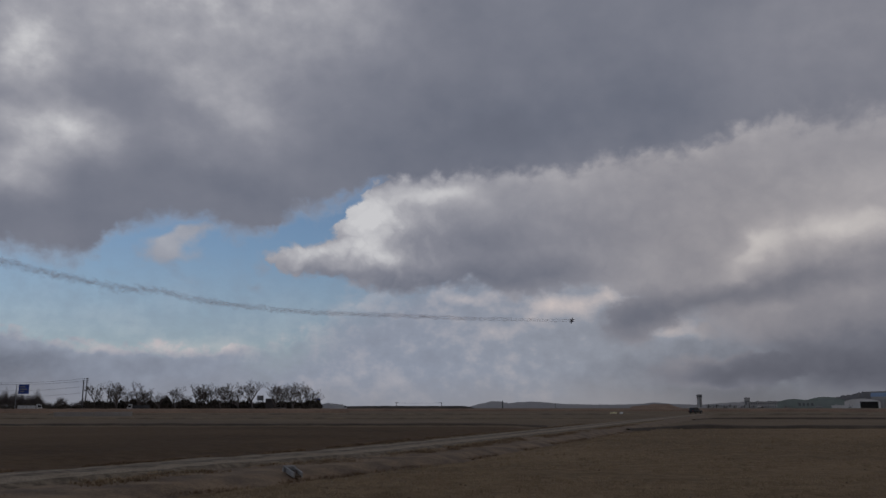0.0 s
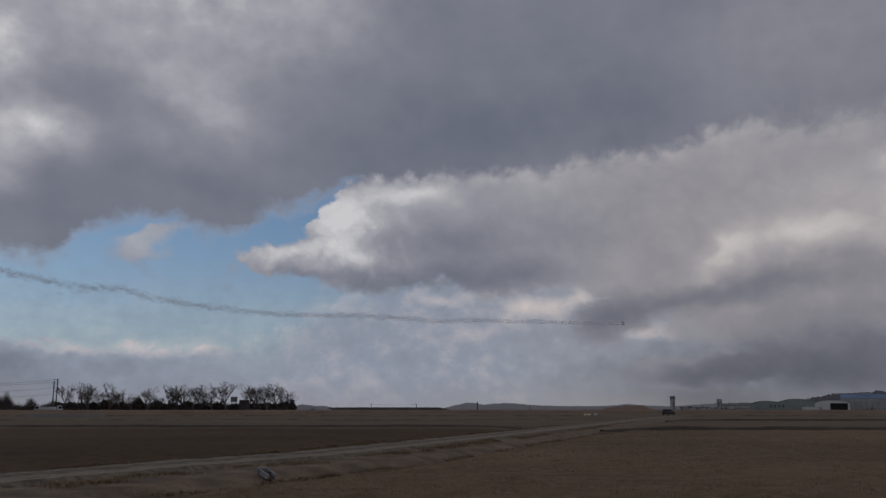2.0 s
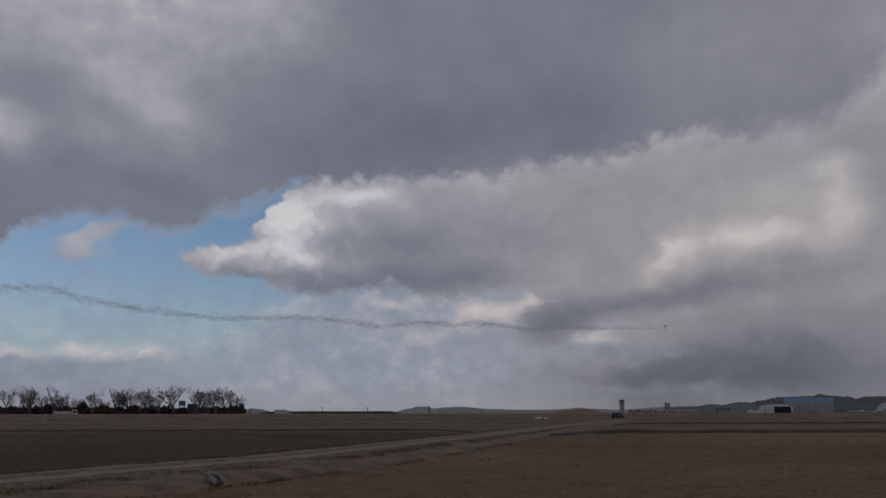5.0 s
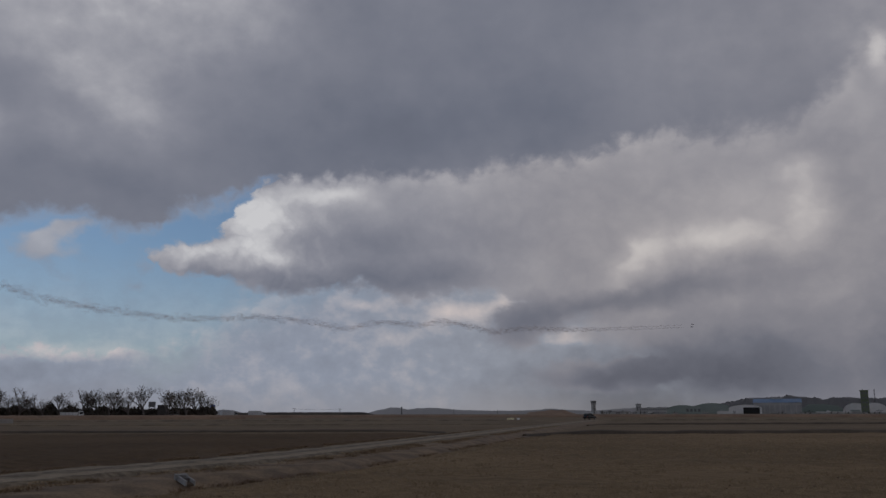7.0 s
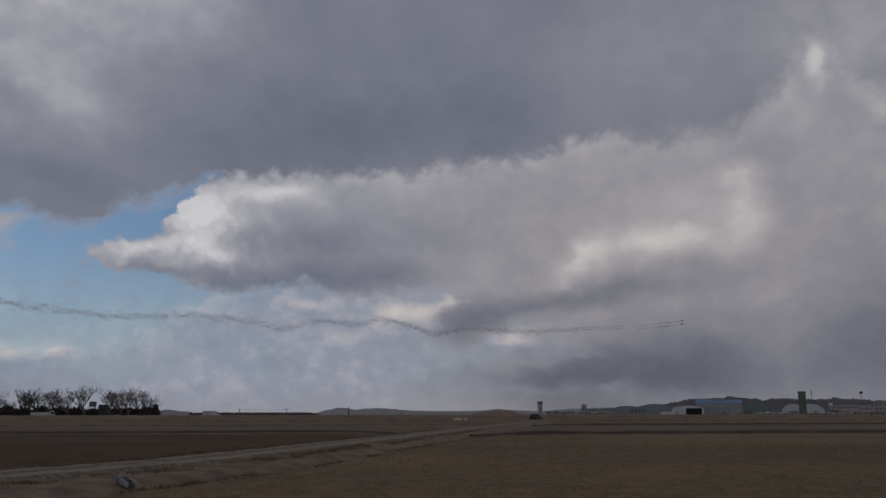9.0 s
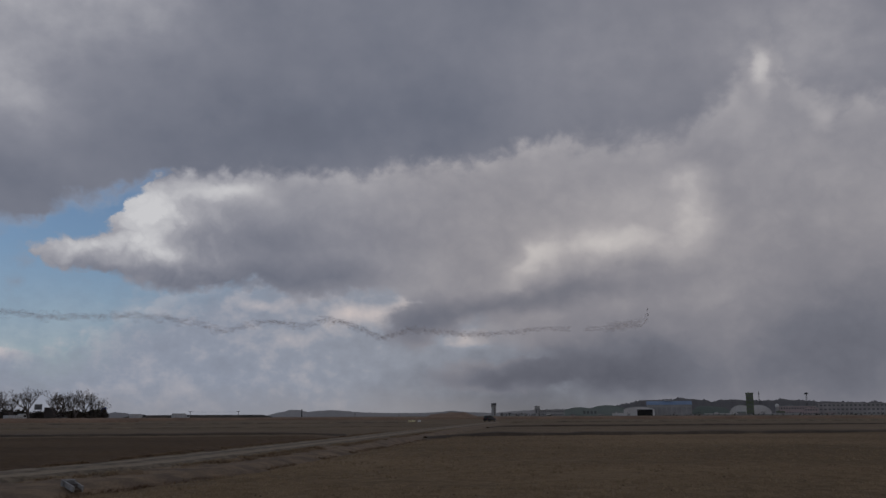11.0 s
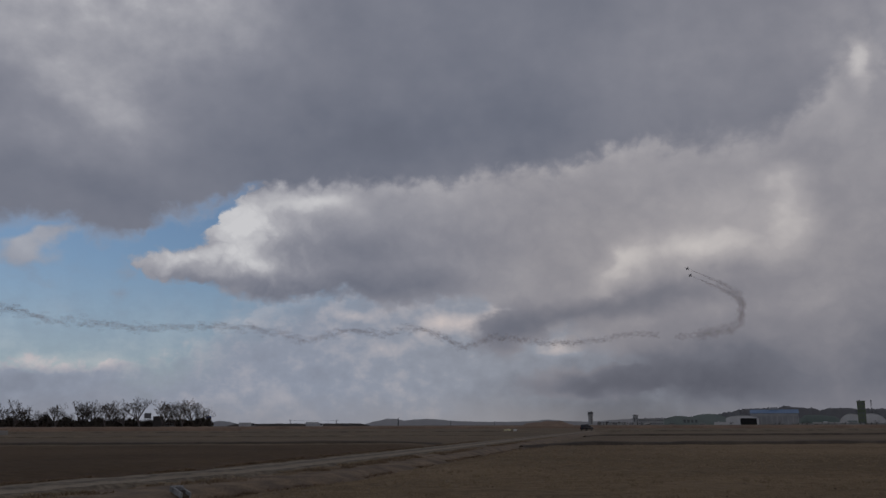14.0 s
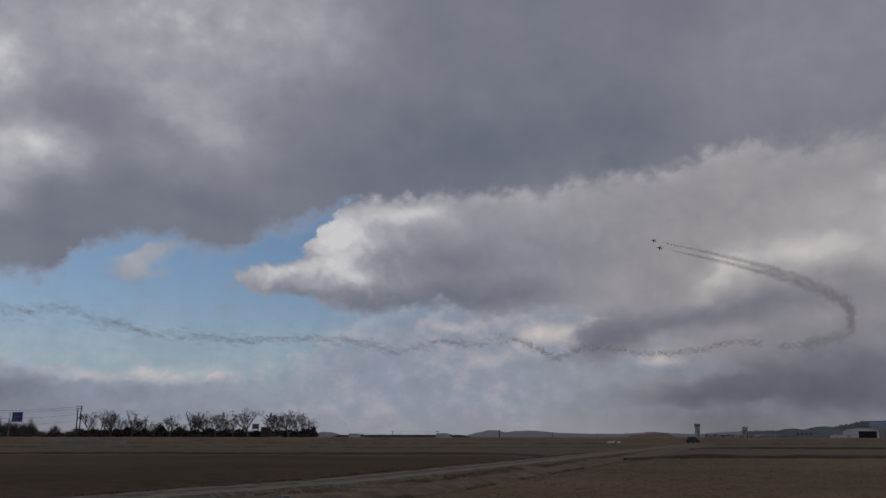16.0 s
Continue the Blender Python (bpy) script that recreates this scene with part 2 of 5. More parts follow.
def low_clouds(k, p, e, q):
    split = k.add("ShaderNodeSeparateXYZ", (e,))
    u, v = split.outputs[0], split.outputs[1]
    fine = k.math("SUBTRACT", k.noise(q, 0.8, 6, 0.56), 0.5)
    billow = k.math("SUBTRACT", k.math("ABSOLUTE", k.math("SUBTRACT", k.noise(q, 0.9, 4, 0.5), 0.5)), 0.07)
    top = k.curve(u, ((-60, 6), (-27, 5.2), (-24, 4.4), (-21, 4.2), (-17, 4.3), (-14, 4.0), (-11.5, 4.3), (-9, 5.2), (-4, 8), (4, 11), (10, 14), (60, 14)))
    below = k.math("SUBTRACT", k.math("ADD", top, k.math("ADD", k.math("MULTIPLY", fine, 1.6), k.math("MULTIPLY", billow, 3.0))), v)
    veil = k.ramp(k.math("ADD", v, k.math("MULTIPLY", fine, 6.0)), 3.5, 11.0, 0.50, 0.06)
    bodied = k.mixf(k.ramp(u, -14.0, -10.0), k.ramp(below, -0.7, 0.9), k.ramp(below, -3.4, 3.4))
    cover = k.math("MAXIMUM", bodied, veil)
    lum = k.blobs(p, LOW_LIGHT, 0.52)
    lum = k.math("ADD", lum, k.math("MULTIPLY", k.math("SUBTRACT", k.noise(q, 0.25, 4, 0.5), 0.5), 0.40))
    lum = k.math("ADD", lum, k.math("MULTIPLY", fine, 0.45))
    lum = k.math("ADD", lum, k.math("MULTIPLY", k.math("MULTIPLY", k.ramp(below, 0.0, 0.5), k.ramp(below, 0.4, 1.3, 1.0, 0.0)), 0.06))
    grey = k.colours(lum, ((0.0, srgb(106, 111, 124)), (0.5, srgb(139, 146, 161)), (1.0, srgb(207, 197, 196))))
    hazy = k.ramp(v, -0.2, 2.6, 0.75, 0.0)
    mist = k.mixc(k.ramp(u, 10.0, 20.0), srgb(139, 140, 148), srgb(104, 105, 111))
    tone = k.mixc(hazy, grey, mist)
    return k.mixc(k.ramp(u, -4.0, 14.0), tone, k.mixc(1.0, tone, (1.04, 1.0, 0.945, 1), "MULTIPLY")), cover


def sky_shell(name, radius, mat, label):
    """A shell of cloud round the place; its map is in degrees of azimuth and height."""
    bm = bmesh.new()
    lay = bm.loops.layers.uv.new("UVMap")
    azs = [-180 + 3 * i for i in range(121)]
    els = [-0.6, 0, 1, 2, 3, 4.5] + [6 + 2 * i for i in range(22)] + [52, 58, 65, 72, 80, 89.5]
    grid = [[bm.verts.new((radius * math.sin(radians(a)) * math.cos(radians(e)), radius * math.cos(radians(a)) * math.cos(radians(e)), 1.6 + radius * math.sin(radians(e)))) for a in azs] for e in els]
    for j in range(len(els) - 1):
        for i in range(len(azs) - 1):
            f = bm.faces.new((grid[j][i], grid[j][i + 1], grid[j + 1][i + 1], grid[j + 1][i]))
            for loop, (a, e) in zip(f.loops, ((azs[i], els[j]), (azs[i + 1], els[j]), (azs[i + 1], els[j + 1]), (azs[i], els[j + 1]))):
                loop[lay].uv = (a, e)
    me = bpy.data.meshes.new(name)
    bm.to_mesh(me)
    bm.free()
    me.materials.append(mat)
    return tagged(new(name, me), label, "clouds", kind="structure")


cloud_far = sky_shell("backdrop_low_clouds", 4700, cloud_material("low_clouds", low_clouds), "pale grey-blue haze and low clouds over the horizon")
cloud_near = sky_shell("backdrop_clouds", 4600, cloud_material("storm_clouds", near_clouds), "dark grey overcast deck with a bright cumulus bank below")

# ---- materials ----


def surface(name, dark, light, scale=1.0, rough=0.9, bump=0.3, metal=0.0, grain=12.0):
    """A worn surface: two colours mixed by coarse and fine noise, with relief."""
    m, k, b = material(name)
    pos = k.add("ShaderNodeTexCoord").outputs[3]
    coarse = k.noise(pos, 0.35 * scale, 4, 0.55)
    fine = k.noise(pos, grain * scale, 5, 0.6)
    f = k.math("ADD", k.math("MULTIPLY", coarse, 0.6), k.math("MULTIPLY", fine, 0.4))
    col = k.mixc(k.ramp(f, 0.34, 0.66), (*dark, 1), (*light, 1))
    k.t.links.new(col, b.inputs["Base Color"])
    b.inputs["Roughness"].default_value, b.inputs["Metallic"].default_value = rough, metal
    bp = k.add("ShaderNodeBump", {"Strength": bump, "Distance": 0.05 / scale, "Height": fine})
    k.t.links.new(bp.outputs[0], b.inputs["Normal"])
    return m


def soil_material(name):
    """Bare winter paddy: dark brown soil with pale stubble flecks, faint rows and damp patches."""
    m, k, b = material(name)
    pos = k.add("ShaderNodeTexCoord").outputs[3]
    sep = k.add("ShaderNodeSeparateXYZ", (pos,))
    patch = k.noise(pos, 0.045, 4, 0.55)
    clod = k.noise(pos, 1.7, 8, 0.72)
    straw = k.noise(pos, 6.0, 3, 0.7)
    # stubble rows run along the track
    across = k.math("SUBTRACT", k.math("MULTIPLY", sep.outputs[0], 0.94), k.math("MULTIPLY", sep.outputs[1], 0.34))
    wob = k.math("ADD", across, k.math("MULTIPLY", k.noise(pos, 0.5, 2), 0.5))
    rows = k.math("MULTIPLY", k.math("ADD", k.math("SINE", k.math("MULTIPLY", wob, 4.2)), 1.0), 0.5)
    f = k.math("ADD", k.math("MULTIPLY", patch, 0.5), k.math("MULTIPLY", clod, 0.5))
    col = k.mixc(k.ramp(f, 0.41, 0.59), (0.170, 0.116, 0.062, 1), (0.285, 0.198, 0.110, 1))
    pale = k.math("MULTIPLY", k.ramp(straw, 0.55, 0.75), k.math("ADD", k.math("MULTIPLY", rows, 0.6), 0.12))
    col = k.mixc(pale, col, (0.38, 0.28, 0.165, 1))
    damp = k.ramp(k.noise(pos, 0.11, 3, 0.5), 0.56, 0.72, 0.0, 0.25)
    col = k.mixc(damp, col, (0.085, 0.061, 0.038, 1))
    # the field west of the track is freshly turned and redder, the far ones greyer
    west = k.ramp(across, -15.4, -13.8, 1.0, 0.0)
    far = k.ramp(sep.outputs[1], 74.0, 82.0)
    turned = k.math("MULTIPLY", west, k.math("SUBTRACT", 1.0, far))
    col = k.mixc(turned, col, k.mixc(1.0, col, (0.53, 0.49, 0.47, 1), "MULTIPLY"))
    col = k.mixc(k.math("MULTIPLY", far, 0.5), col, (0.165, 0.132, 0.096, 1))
    k.t.links.new(col, b.inputs["Base Color"])
    b.inputs["Roughness"].default_value = 0.95
    b.inputs["Specular IOR Level"].default_value = 0.15
    h = k.math("ADD", clod, k.math("MULTIPLY", rows, 0.25))
    bp = k.add("ShaderNodeBump", {"Strength": 0.9, "Distance": 0.16, "Height": h})
    k.t.links.new(bp.outputs[0], b.inputs["Normal"])
    return m


def track_material(name):
    """A gravel farm track: two pale wheel ruts, a grassy crown, dust and stones. Its map has the way across in x."""
    m, k, b = material(name)
    pos = k.add("ShaderNodeTexCoord").outputs[3]
    across = k.add("ShaderNodeSeparateXYZ", (k.add("ShaderNodeUVMap").outputs[0],)).outputs[0]
    wob = k.math("ADD", across, k.math("MULTIPLY", k.math("SUBTRACT", k.noise(pos, 0.6, 4, 0.6), 0.5), 0.5))
    rut = k.math("ABSOLUTE", k.math("SUBTRACT", k.math("ABSOLUTE", wob), 0.75))
    bare = k.ramp(rut, 0.18, 0.50, 1.0, 0.0)
    stones = k.noise(pos, 14.0, 4, 0.7)
    gravel = k.mixc(k.ramp(stones, 0.35, 0.65), (0.22, 0.172, 0.115, 1), (0.40, 0.325, 0.225, 1))
    grass = k.mixc(k.ramp(k.noise(pos, 3.0, 5, 0.65), 0.35, 0.65), (0.10, 0.075, 0.046, 1), (0.25, 0.195, 0.128, 1))
    col = k.mixc(k.math("MULTIPLY", bare, k.ramp(k.noise(pos, 0.8, 4, 0.6), 0.25, 0.6, 0.55, 1.0)), grass, gravel)
    k.t.links.new(col, b.inputs["Base Color"])
    b.inputs["Roughness"].default_value = 0.95
    bp = k.add("ShaderNodeBump", {"Strength": 0.6, "Distance": 0.05, "Height": stones})
    k.t.links.new(bp.outputs[0], b.inputs["Normal"])
    return m


SOIL = soil_material("paddy_soil")
TRACK = track_material("gravel_track")
DRY_GRASS = surface("dry_grass", (0.10, 0.075, 0.045), (0.25, 0.19, 0.115), 1.0, bump=0.8, grain=5)
DEAD_VERGE = surface("dead_verge", (0.105, 0.068, 0.040), (0.28, 0.195, 0.110), 2.4, bump=0.8, grain=5)
# bund earth, darker than the paddy soil beside it
BUND_SOIL = surface("dark_earth", (0.055, 0.040, 0.026), (0.120, 0.088, 0.058), 1.0, bump=0.8, grain=4)
REED = surface("red_brown_reeds", (0.17, 0.105, 0.064), (0.29, 0.19, 0.118), 0.2, bump=0.8, grain=5)
CONCRETE = surface("weathered_concrete", (0.20, 0.195, 0.185), (0.40, 0.39, 0.37), 1.0, 0.85, 0.3)
CONCRETE_FAR = surface("grey_wall", (0.36, 0.355, 0.345), (0.52, 0.51, 0.495), 0.2, 0.85, 0.1)
CHANNEL = surface("mossy_channel_concrete", (0.25, 0.23, 0.205), (0.38, 0.355, 0.32), 0.6, 0.9, 0.3)
WHITE_WALL = surface("white_painted_wall", (0.66, 0.65, 0.63), (0.82, 0.81, 0.79), 0.2, 0.7, 0.1)
PINK_WALL = surface("pale_pink_wall", (0.50, 0.40, 0.39), (0.62, 0.52, 0.50), 0.2, 0.8, 0.1)
# the hangar greens are paled and greyed to carry the haze before them
GREEN_ROOF = surface("hazed_green_metal_roof", (0.22, 0.265, 0.235), (0.28, 0.325, 0.29), 0.15, 0.6, 0.1)
GREEN_WALL = surface("grey_green_wall", (0.27, 0.315, 0.285), (0.35, 0.395, 0.36), 0.15, 0.7, 0.1)
BLUE_ROOF = surface("blue_metal_roof", (0.085, 0.17, 0.30), (0.12, 0.22, 0.37), 0.15, 0.5, 0.1)
HALL_DOOR = surface("grey_hall_door", (0.30, 0.30, 0.295), (0.42, 0.415, 0.41), 0.2, 0.7, 0.1)
PALE_BLOCK = surface("pale_grey_block_wall", (0.36, 0.335, 0.325), (0.50, 0.475, 0.46), 0.2, 0.8, 0.1)
# near-black panel colour stands for the shade inside an open doorway
DARK_OPEN = surface("doorway_shade", (0.012, 0.012, 0.012), (0.022, 0.021, 0.020), 0.2, 0.9, 0.1)
OLIVE = surface("olive_tower_paint", (0.12, 0.15, 0.09), (0.19, 0.22, 0.14), 0.2, 0.8, 0.2)
STEEL = surface("galvanised_steel", (0.20, 0.20, 0.205), (0.34, 0.34, 0.345), 2.0, 0.5, 0.1, 0.6)
DARK_STEEL = surface("dark_steel", (0.035, 0.035, 0.037), (0.075, 0.075, 0.078), 2.0, 0.6, 0.1)
# bark and twig colours are lifted to include the haze over the roadside trees
BARK = surface("grey_brown_bark", (0.085, 0.072, 0.064), (0.165, 0.142, 0.125), 1.5, 0.95, 0.5)
TWIG = surface("winter_twigs", (0.115, 0.096, 0.085), (0.20, 0.168, 0.15), 1.0, 0.95, 0.3)
HEDGE = surface("dark_evergreen_scrub", (0.030, 0.026, 0.020), (0.085, 0.068, 0.050), 0.5, 0.95, 0.6)
# woods on the hills and ridge: distance haze is mixed into their pale base colours
HAZED_HILL = surface("hazed_wooded_hill", (0.24, 0.235, 0.23), (0.30, 0.292, 0.285), 0.004, 0.95, 0.2, grain=10)
HAZED_RIDGE = surface("hazed_pine_hill", (0.098, 0.097, 0.098), (0.145, 0.141, 0.140), 0.008, 0.95, 0.3, grain=12)
# grass green with the far haze put into its colour
MEADOW = surface("hazed_mound_grass", (0.090, 0.120, 0.098), (0.125, 0.155, 0.13), 0.02, 0.95, 0.2)
SIGN_BLUE = surface("blue_sign_face", (0.020, 0.055, 0.26), (0.030, 0.075, 0.32), 1.0, 0.45, 0.05)
SIGN_BROWN = surface("brown_sign_back", (0.060, 0.052, 0.050), (0.10, 0.088, 0.082), 1.0, 0.8, 0.1)
TRUCK_WHITE = surface("white_lorry_paint", (0.50, 0.50, 0.50), (0.68, 0.68, 0.67), 0.8, 0.45, 0.05)
TRUCK_GREY = surface("grey_lorry_paint", (0.18, 0.18, 0.18), (0.28, 0.28, 0.27), 0.8, 0.5, 0.05)
CAR_PAINT = surface("black_car_paint", (0.010, 0.010, 0.011), (0.018, 0.018, 0.020), 0.8, 0.25, 0.0)
RUBBER = surface("tyre_rubber", (0.012, 0.012, 0.012), (0.025, 0.025, 0.024), 3.0, 0.9, 0.2)
GLASS_DARK = surface("dark_window_glass", (0.010, 0.011, 0.012), (0.016, 0.017, 0.019), 1.0, 0.08, 0.0)
# panes of the far buildings: glass greyed in its colour to imitate haze
HAZY_GLASS = surface("hazed_window_glass", (0.10, 0.105, 0.11), (0.17, 0.175, 0.18), 0.3, 0.35, 0.0)
LAMP_RED = surface("red_lamp_plastic", (0.20, 0.010, 0.008), (0.30, 0.016, 0.012), 1.0, 0.3, 0.0)
SHEET = surface("pale_yellow_sheet", (0.78, 0.73, 0.45), (0.88, 0.84, 0.60), 2.0, 0.6, 0.3)
WHITE_SHEET = surface("white_sheet", (0.74, 0.74, 0.71), (0.84, 0.84, 0.81), 2.0, 0.6, 0.3)
JET_BLUE = surface("jet_blue_paint", (0.012, 0.022, 0.075), (0.018, 0.030, 0.10), 0.6, 0.4, 0.0)
JET_WHITE = surface("jet_white_paint", (0.45, 0.45, 0.46), (0.58, 0.58, 0.58), 0.6, 0.4, 0.0)
CLOD = surface("soil_clod", (0.11, 0.075, 0.045), (0.22, 0.15, 0.09), 4.0, 0.95, 0.6)

# ---- mesh helpers ----


def box(bm, lo, hi, m=None):
    """An upright box between two corners, turned by m."""
    vs = [bm.verts.new((x, y, z)) for z in (lo[2], hi[2]) for x, y in ((lo[0], lo[1]), (hi[0], lo[1]), (hi[0], hi[1]), (lo[0], hi[1]))]
    for q in ((3, 2, 1, 0), (4, 5, 6, 7), (0, 1, 5, 4), (1, 2, 6, 5), (2, 3, 7, 6), (3, 0, 4, 7)):
        bm.faces.new([vs[i] for i in q])
    if m is not None:
        bmesh.ops.transform(bm, matrix=m, verts=vs)
    return vs


def rounded(bm, amount, segments=2):
    bmesh.ops.bevel(bm, geom=list(bm.edges), offset=amount, segments=segments, affect="EDGES", profile=0.5, clamp_overlap=True)


def prism(bm, outline, y0, y1):
    """An outline in x and z, pulled from y0 to y1."""
    a, b = [[bm.verts.new((x, y, z)) for x, z in outline] for y in (y0, y1)]
    bm.faces.new(a)
    bm.faces.new(b[::-1])
    n = len(outline)
    for i in range(n):
        bm.faces.new((a[(i + 1) % n], a[i], b[i], b[(i + 1) % n]))
    bmesh.ops.recalc_face_normals(bm, faces=bm.faces)


def tube(bm, pts, radii, sides=6, cap=True):
    """A tapered round bar through pts."""
    rings = []
    for i, p in enumerate(pts):
        p = Vector(p)
        d = (Vector(pts[min(i + 1, len(pts) - 1)]) - Vector(pts[max(i - 1, 0)])).normalized()
        s = d.cross((0, 0, 1) if abs(d.z) < 0.9 else (1, 0, 0)).normalized()
        t = d.cross(s)
        rings.append([bm.verts.new(p + (s * math.cos(2 * math.pi * j / sides) + t * math.sin(2 * math.pi * j / sides)) * radii[i]) for j in range(sides)])
    for a, b in zip(rings, rings[1:]):
        for j in range(sides):
            bm.faces.new((a[j], a[(j + 1) % sides], b[(j + 1) % sides], b[j]))
    if cap:
        bm.faces.new(rings[0][::-1])
        bm.faces.new(rings[-1])


def part(name, bm, mat, parent=None, label="", at=None, smooth=False):
    """Link a bmesh as one mesh object under a thing or a part."""
    me = bpy.data.meshes.new(name)
    bm.to_mesh(me)
    bm.free()
    me.materials.append(mat)
    if smooth:
        for f in me.polygons:
            f.use_smooth = True
    ob = new(name, me)
    if parent is not None:
        ob.parent = parent
    if at is not None:
        ob.matrix_basis = at
    return tagged(ob, label)


def thing(name, label, category, at, group=""):
    ob = new(name)
    ob.matrix_basis = at
    return tagged(ob, label, category, group)


def spot(az, d, z=0.0):
    """The place at an azimuth and a distance from where the camera stands."""
    return (d * math.sin(radians(az)), d * math.cos(radians(az)), z)


def facing(az, d, z=0.0, turn=0.0):
    """A pose there whose -y side looks back at the camera."""
    return pose(*spot(az, d, z), 0, 0, -az + turn)


# ---- ground ----
PATH = ((-16.5, 8.0), (-13.0, 13.6), (-10.3, 19.6), (-7.3, 26.0), (-3.6, 32.6), (3.9, 53.2), (20.4, 100.0), (39.0, 152.0), (52.0, 188.0), (66.0, 226.0))


def path_x(y):
    ys = [p[1] for p in PATH]
    return float(np.interp(y, ys, [p[0] for p in PATH]))


def path_gap(x, y):
    """Distance across the track from its middle."""
    g = (path_x(y + 1.0) - path_x(y - 1.0)) / 2.0
    return (x - path_x(y)) / math.sqrt(1 + g * g)


def ground_height(x, y):
    """Fields lie a little under the track; clods and tilth make them uneven."""
    d = math.hypot(x, y)
    z = 0.05 * noise.noise((x * 0.03, y * 0.03, 0.0))
    if d < 140:
        z += 0.05 * noise.noise((x * 0.9, y * 0.9, 2.0)) + 0.03 * noise.noise((x * 2.6, y * 2.6, 5.0))
    g = path_gap(x, y) if 5 < y < 230 else 99.0
    if abs(g) < 7:
        sink = 0.30 if g > 0 else 0.16
        z -= sink * min(1.0, max(0.0, (abs(g) - 1.6) / 2.2)) * (1 if abs(g) < 4.5 else (7 - abs(g)) / 2.5)
        if abs(g) < 2.2:
            z -= 0.06
    if y > 60 and d > 300:
        z *= 0.2
    return z


def ground_sheet():
    bm = bmesh.new()
    rs = [0.0] + [1.5 * 1.042 ** i for i in range(1, 200)]
    rs = [r for r in rs if r < 4690] + [4690.0]
    azs = []
    a = -180.0
    while a < 180.0:
        azs.append(a)
        a += 0.5 if -48 <= a < 52 else 6.0
    centre = bm.verts.new((0, 0, 0))
    rings = []
    for r in rs[1:]:
        row = []
        for az in azs:
            x, y, _ = spot(az, r)
            row.append(bm.verts.new((x, y, ground_height(x, y))))
        rings.append(row)
    n = len(azs)
    for i in range(n):
        bm.faces.new((centre, rings[0][(i + 1) % n], rings[0][i]))
    for p, q in zip(rings, rings[1:]):
        for i in range(n):
            bm.faces.new((p[i], p[(i + 1) % n], q[(i + 1) % n], q[i]))
    bmesh.ops.recalc_face_normals(bm, faces=bm.faces)
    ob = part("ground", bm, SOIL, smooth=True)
    return tagged(ob, "dark brown bare winter paddy soil with stubble", "field", kind="structure")


def strip(name, mat, left, right, y_from, y_to, step, height, label, category, map_scale=1.0, crown=0.0, lift=0.0):
    """A strip along the track between two offsets, humped in the middle."""
    bm = bmesh.new()
    lay = bm.loops.layers.uv.new("UVMap")
    cols = 9
    rows, y = [], y_from
    while y <= y_to:
        g = (path_x(y + 1.5) - path_x(y - 1.5)) / 3.0
        n = Vector((1, -g, 0)).normalized()
        wob = 0.30 * noise.noise((y * 0.35, left, 1.0)) + 0.2 * noise.noise((y * 1.3, right, 3.0))
        row = []
        for c in range(cols):
            f = c / (cols - 1)
            o = left + (right - left) * f + (wob if c in (0, cols - 1) else 0)
            p = Vector((path_x(y), y, 0)) + n * o
            edge = 0.0 if c in (0, cols - 1) else 1.0
            rutted = -0.035 if abs(abs(o) - 0.75) < 0.3 else 0.0
            z = max(ground_height(p.x, p.y), -0.6) if edge == 0.0 else height * (1 - abs(2 * f - 1) ** 2) + crown + rutted
            z = z - 0.03 if edge == 0.0 else z + 0.05 * noise.noise((p.x * 1.5, p.y * 1.5, 7.0)) + lift
            row.append((bm.verts.new((p.x, p.y, z)), o, y))
        rows.append(row)
        y += step * (1 + y / 60)
    for p, q in zip(rows, rows[1:]):
        for c in range(cols - 1):
            four = (p[c], p[c + 1], q[c + 1], q[c])
            f = bm.faces.new([v[0] for v in four])
            for loop, v in zip(f.loops, four):
                loop[lay].uv = (v[1], v[2])
    bmesh.ops.recalc_face_normals(bm, faces=bm.faces)
    return tagged(part(name, bm, mat, smooth=True), label, category, kind="structure")


def bund(name, mat, ends, width, height, label):
    """A low earth ridge between two fields, with an uneven crest."""
    (x0, y0), (x1, y1) = ends
    bm = bmesh.new()
    steps = int(math.hypot(x1 - x0, y1 - y0) / 1.2)
    along = Vector((x1 - x0, y1 - y0, 0)).normalized()
    n = Vector((-along.y, along.x, 0))
    rows = []
    for i in range(steps + 1):
        p = Vector((x0, y0, 0)).lerp(Vector((x1, y1, 0)), i / steps)
        h = height * (0.85 + 0.25 * noise.noise((p.x * 0.25, p.y * 0.25, 3.0)) + 0.25 * noise.noise((p.x * 1.1, p.y * 1.1, 9.0)))
        h *= min(1.0, i / 4, (steps - i) / 4)
        w = width * (1 + 0.3 * noise.noise((p.x * 0.2, p.y * 0.2, 4.0)))
        rows.append([bm.verts.new(p + n * (w * o) + Vector((0, 0, z))) for o, z in ((-0.5, -0.15), (-0.22, h * 0.8), (0.0, h), (0.25, h * 0.75), (0.5, -0.15))])
    for a, b in zip(rows, rows[1:]):
        for c in range(4):
            bm.faces.new((a[c], a[c + 1], b[c + 1], b[c]))
    bmesh.ops.recalc_face_normals(bm, faces=bm.faces)
    return tagged(part(name, bm, mat), label, "earth bund", kind="structure")


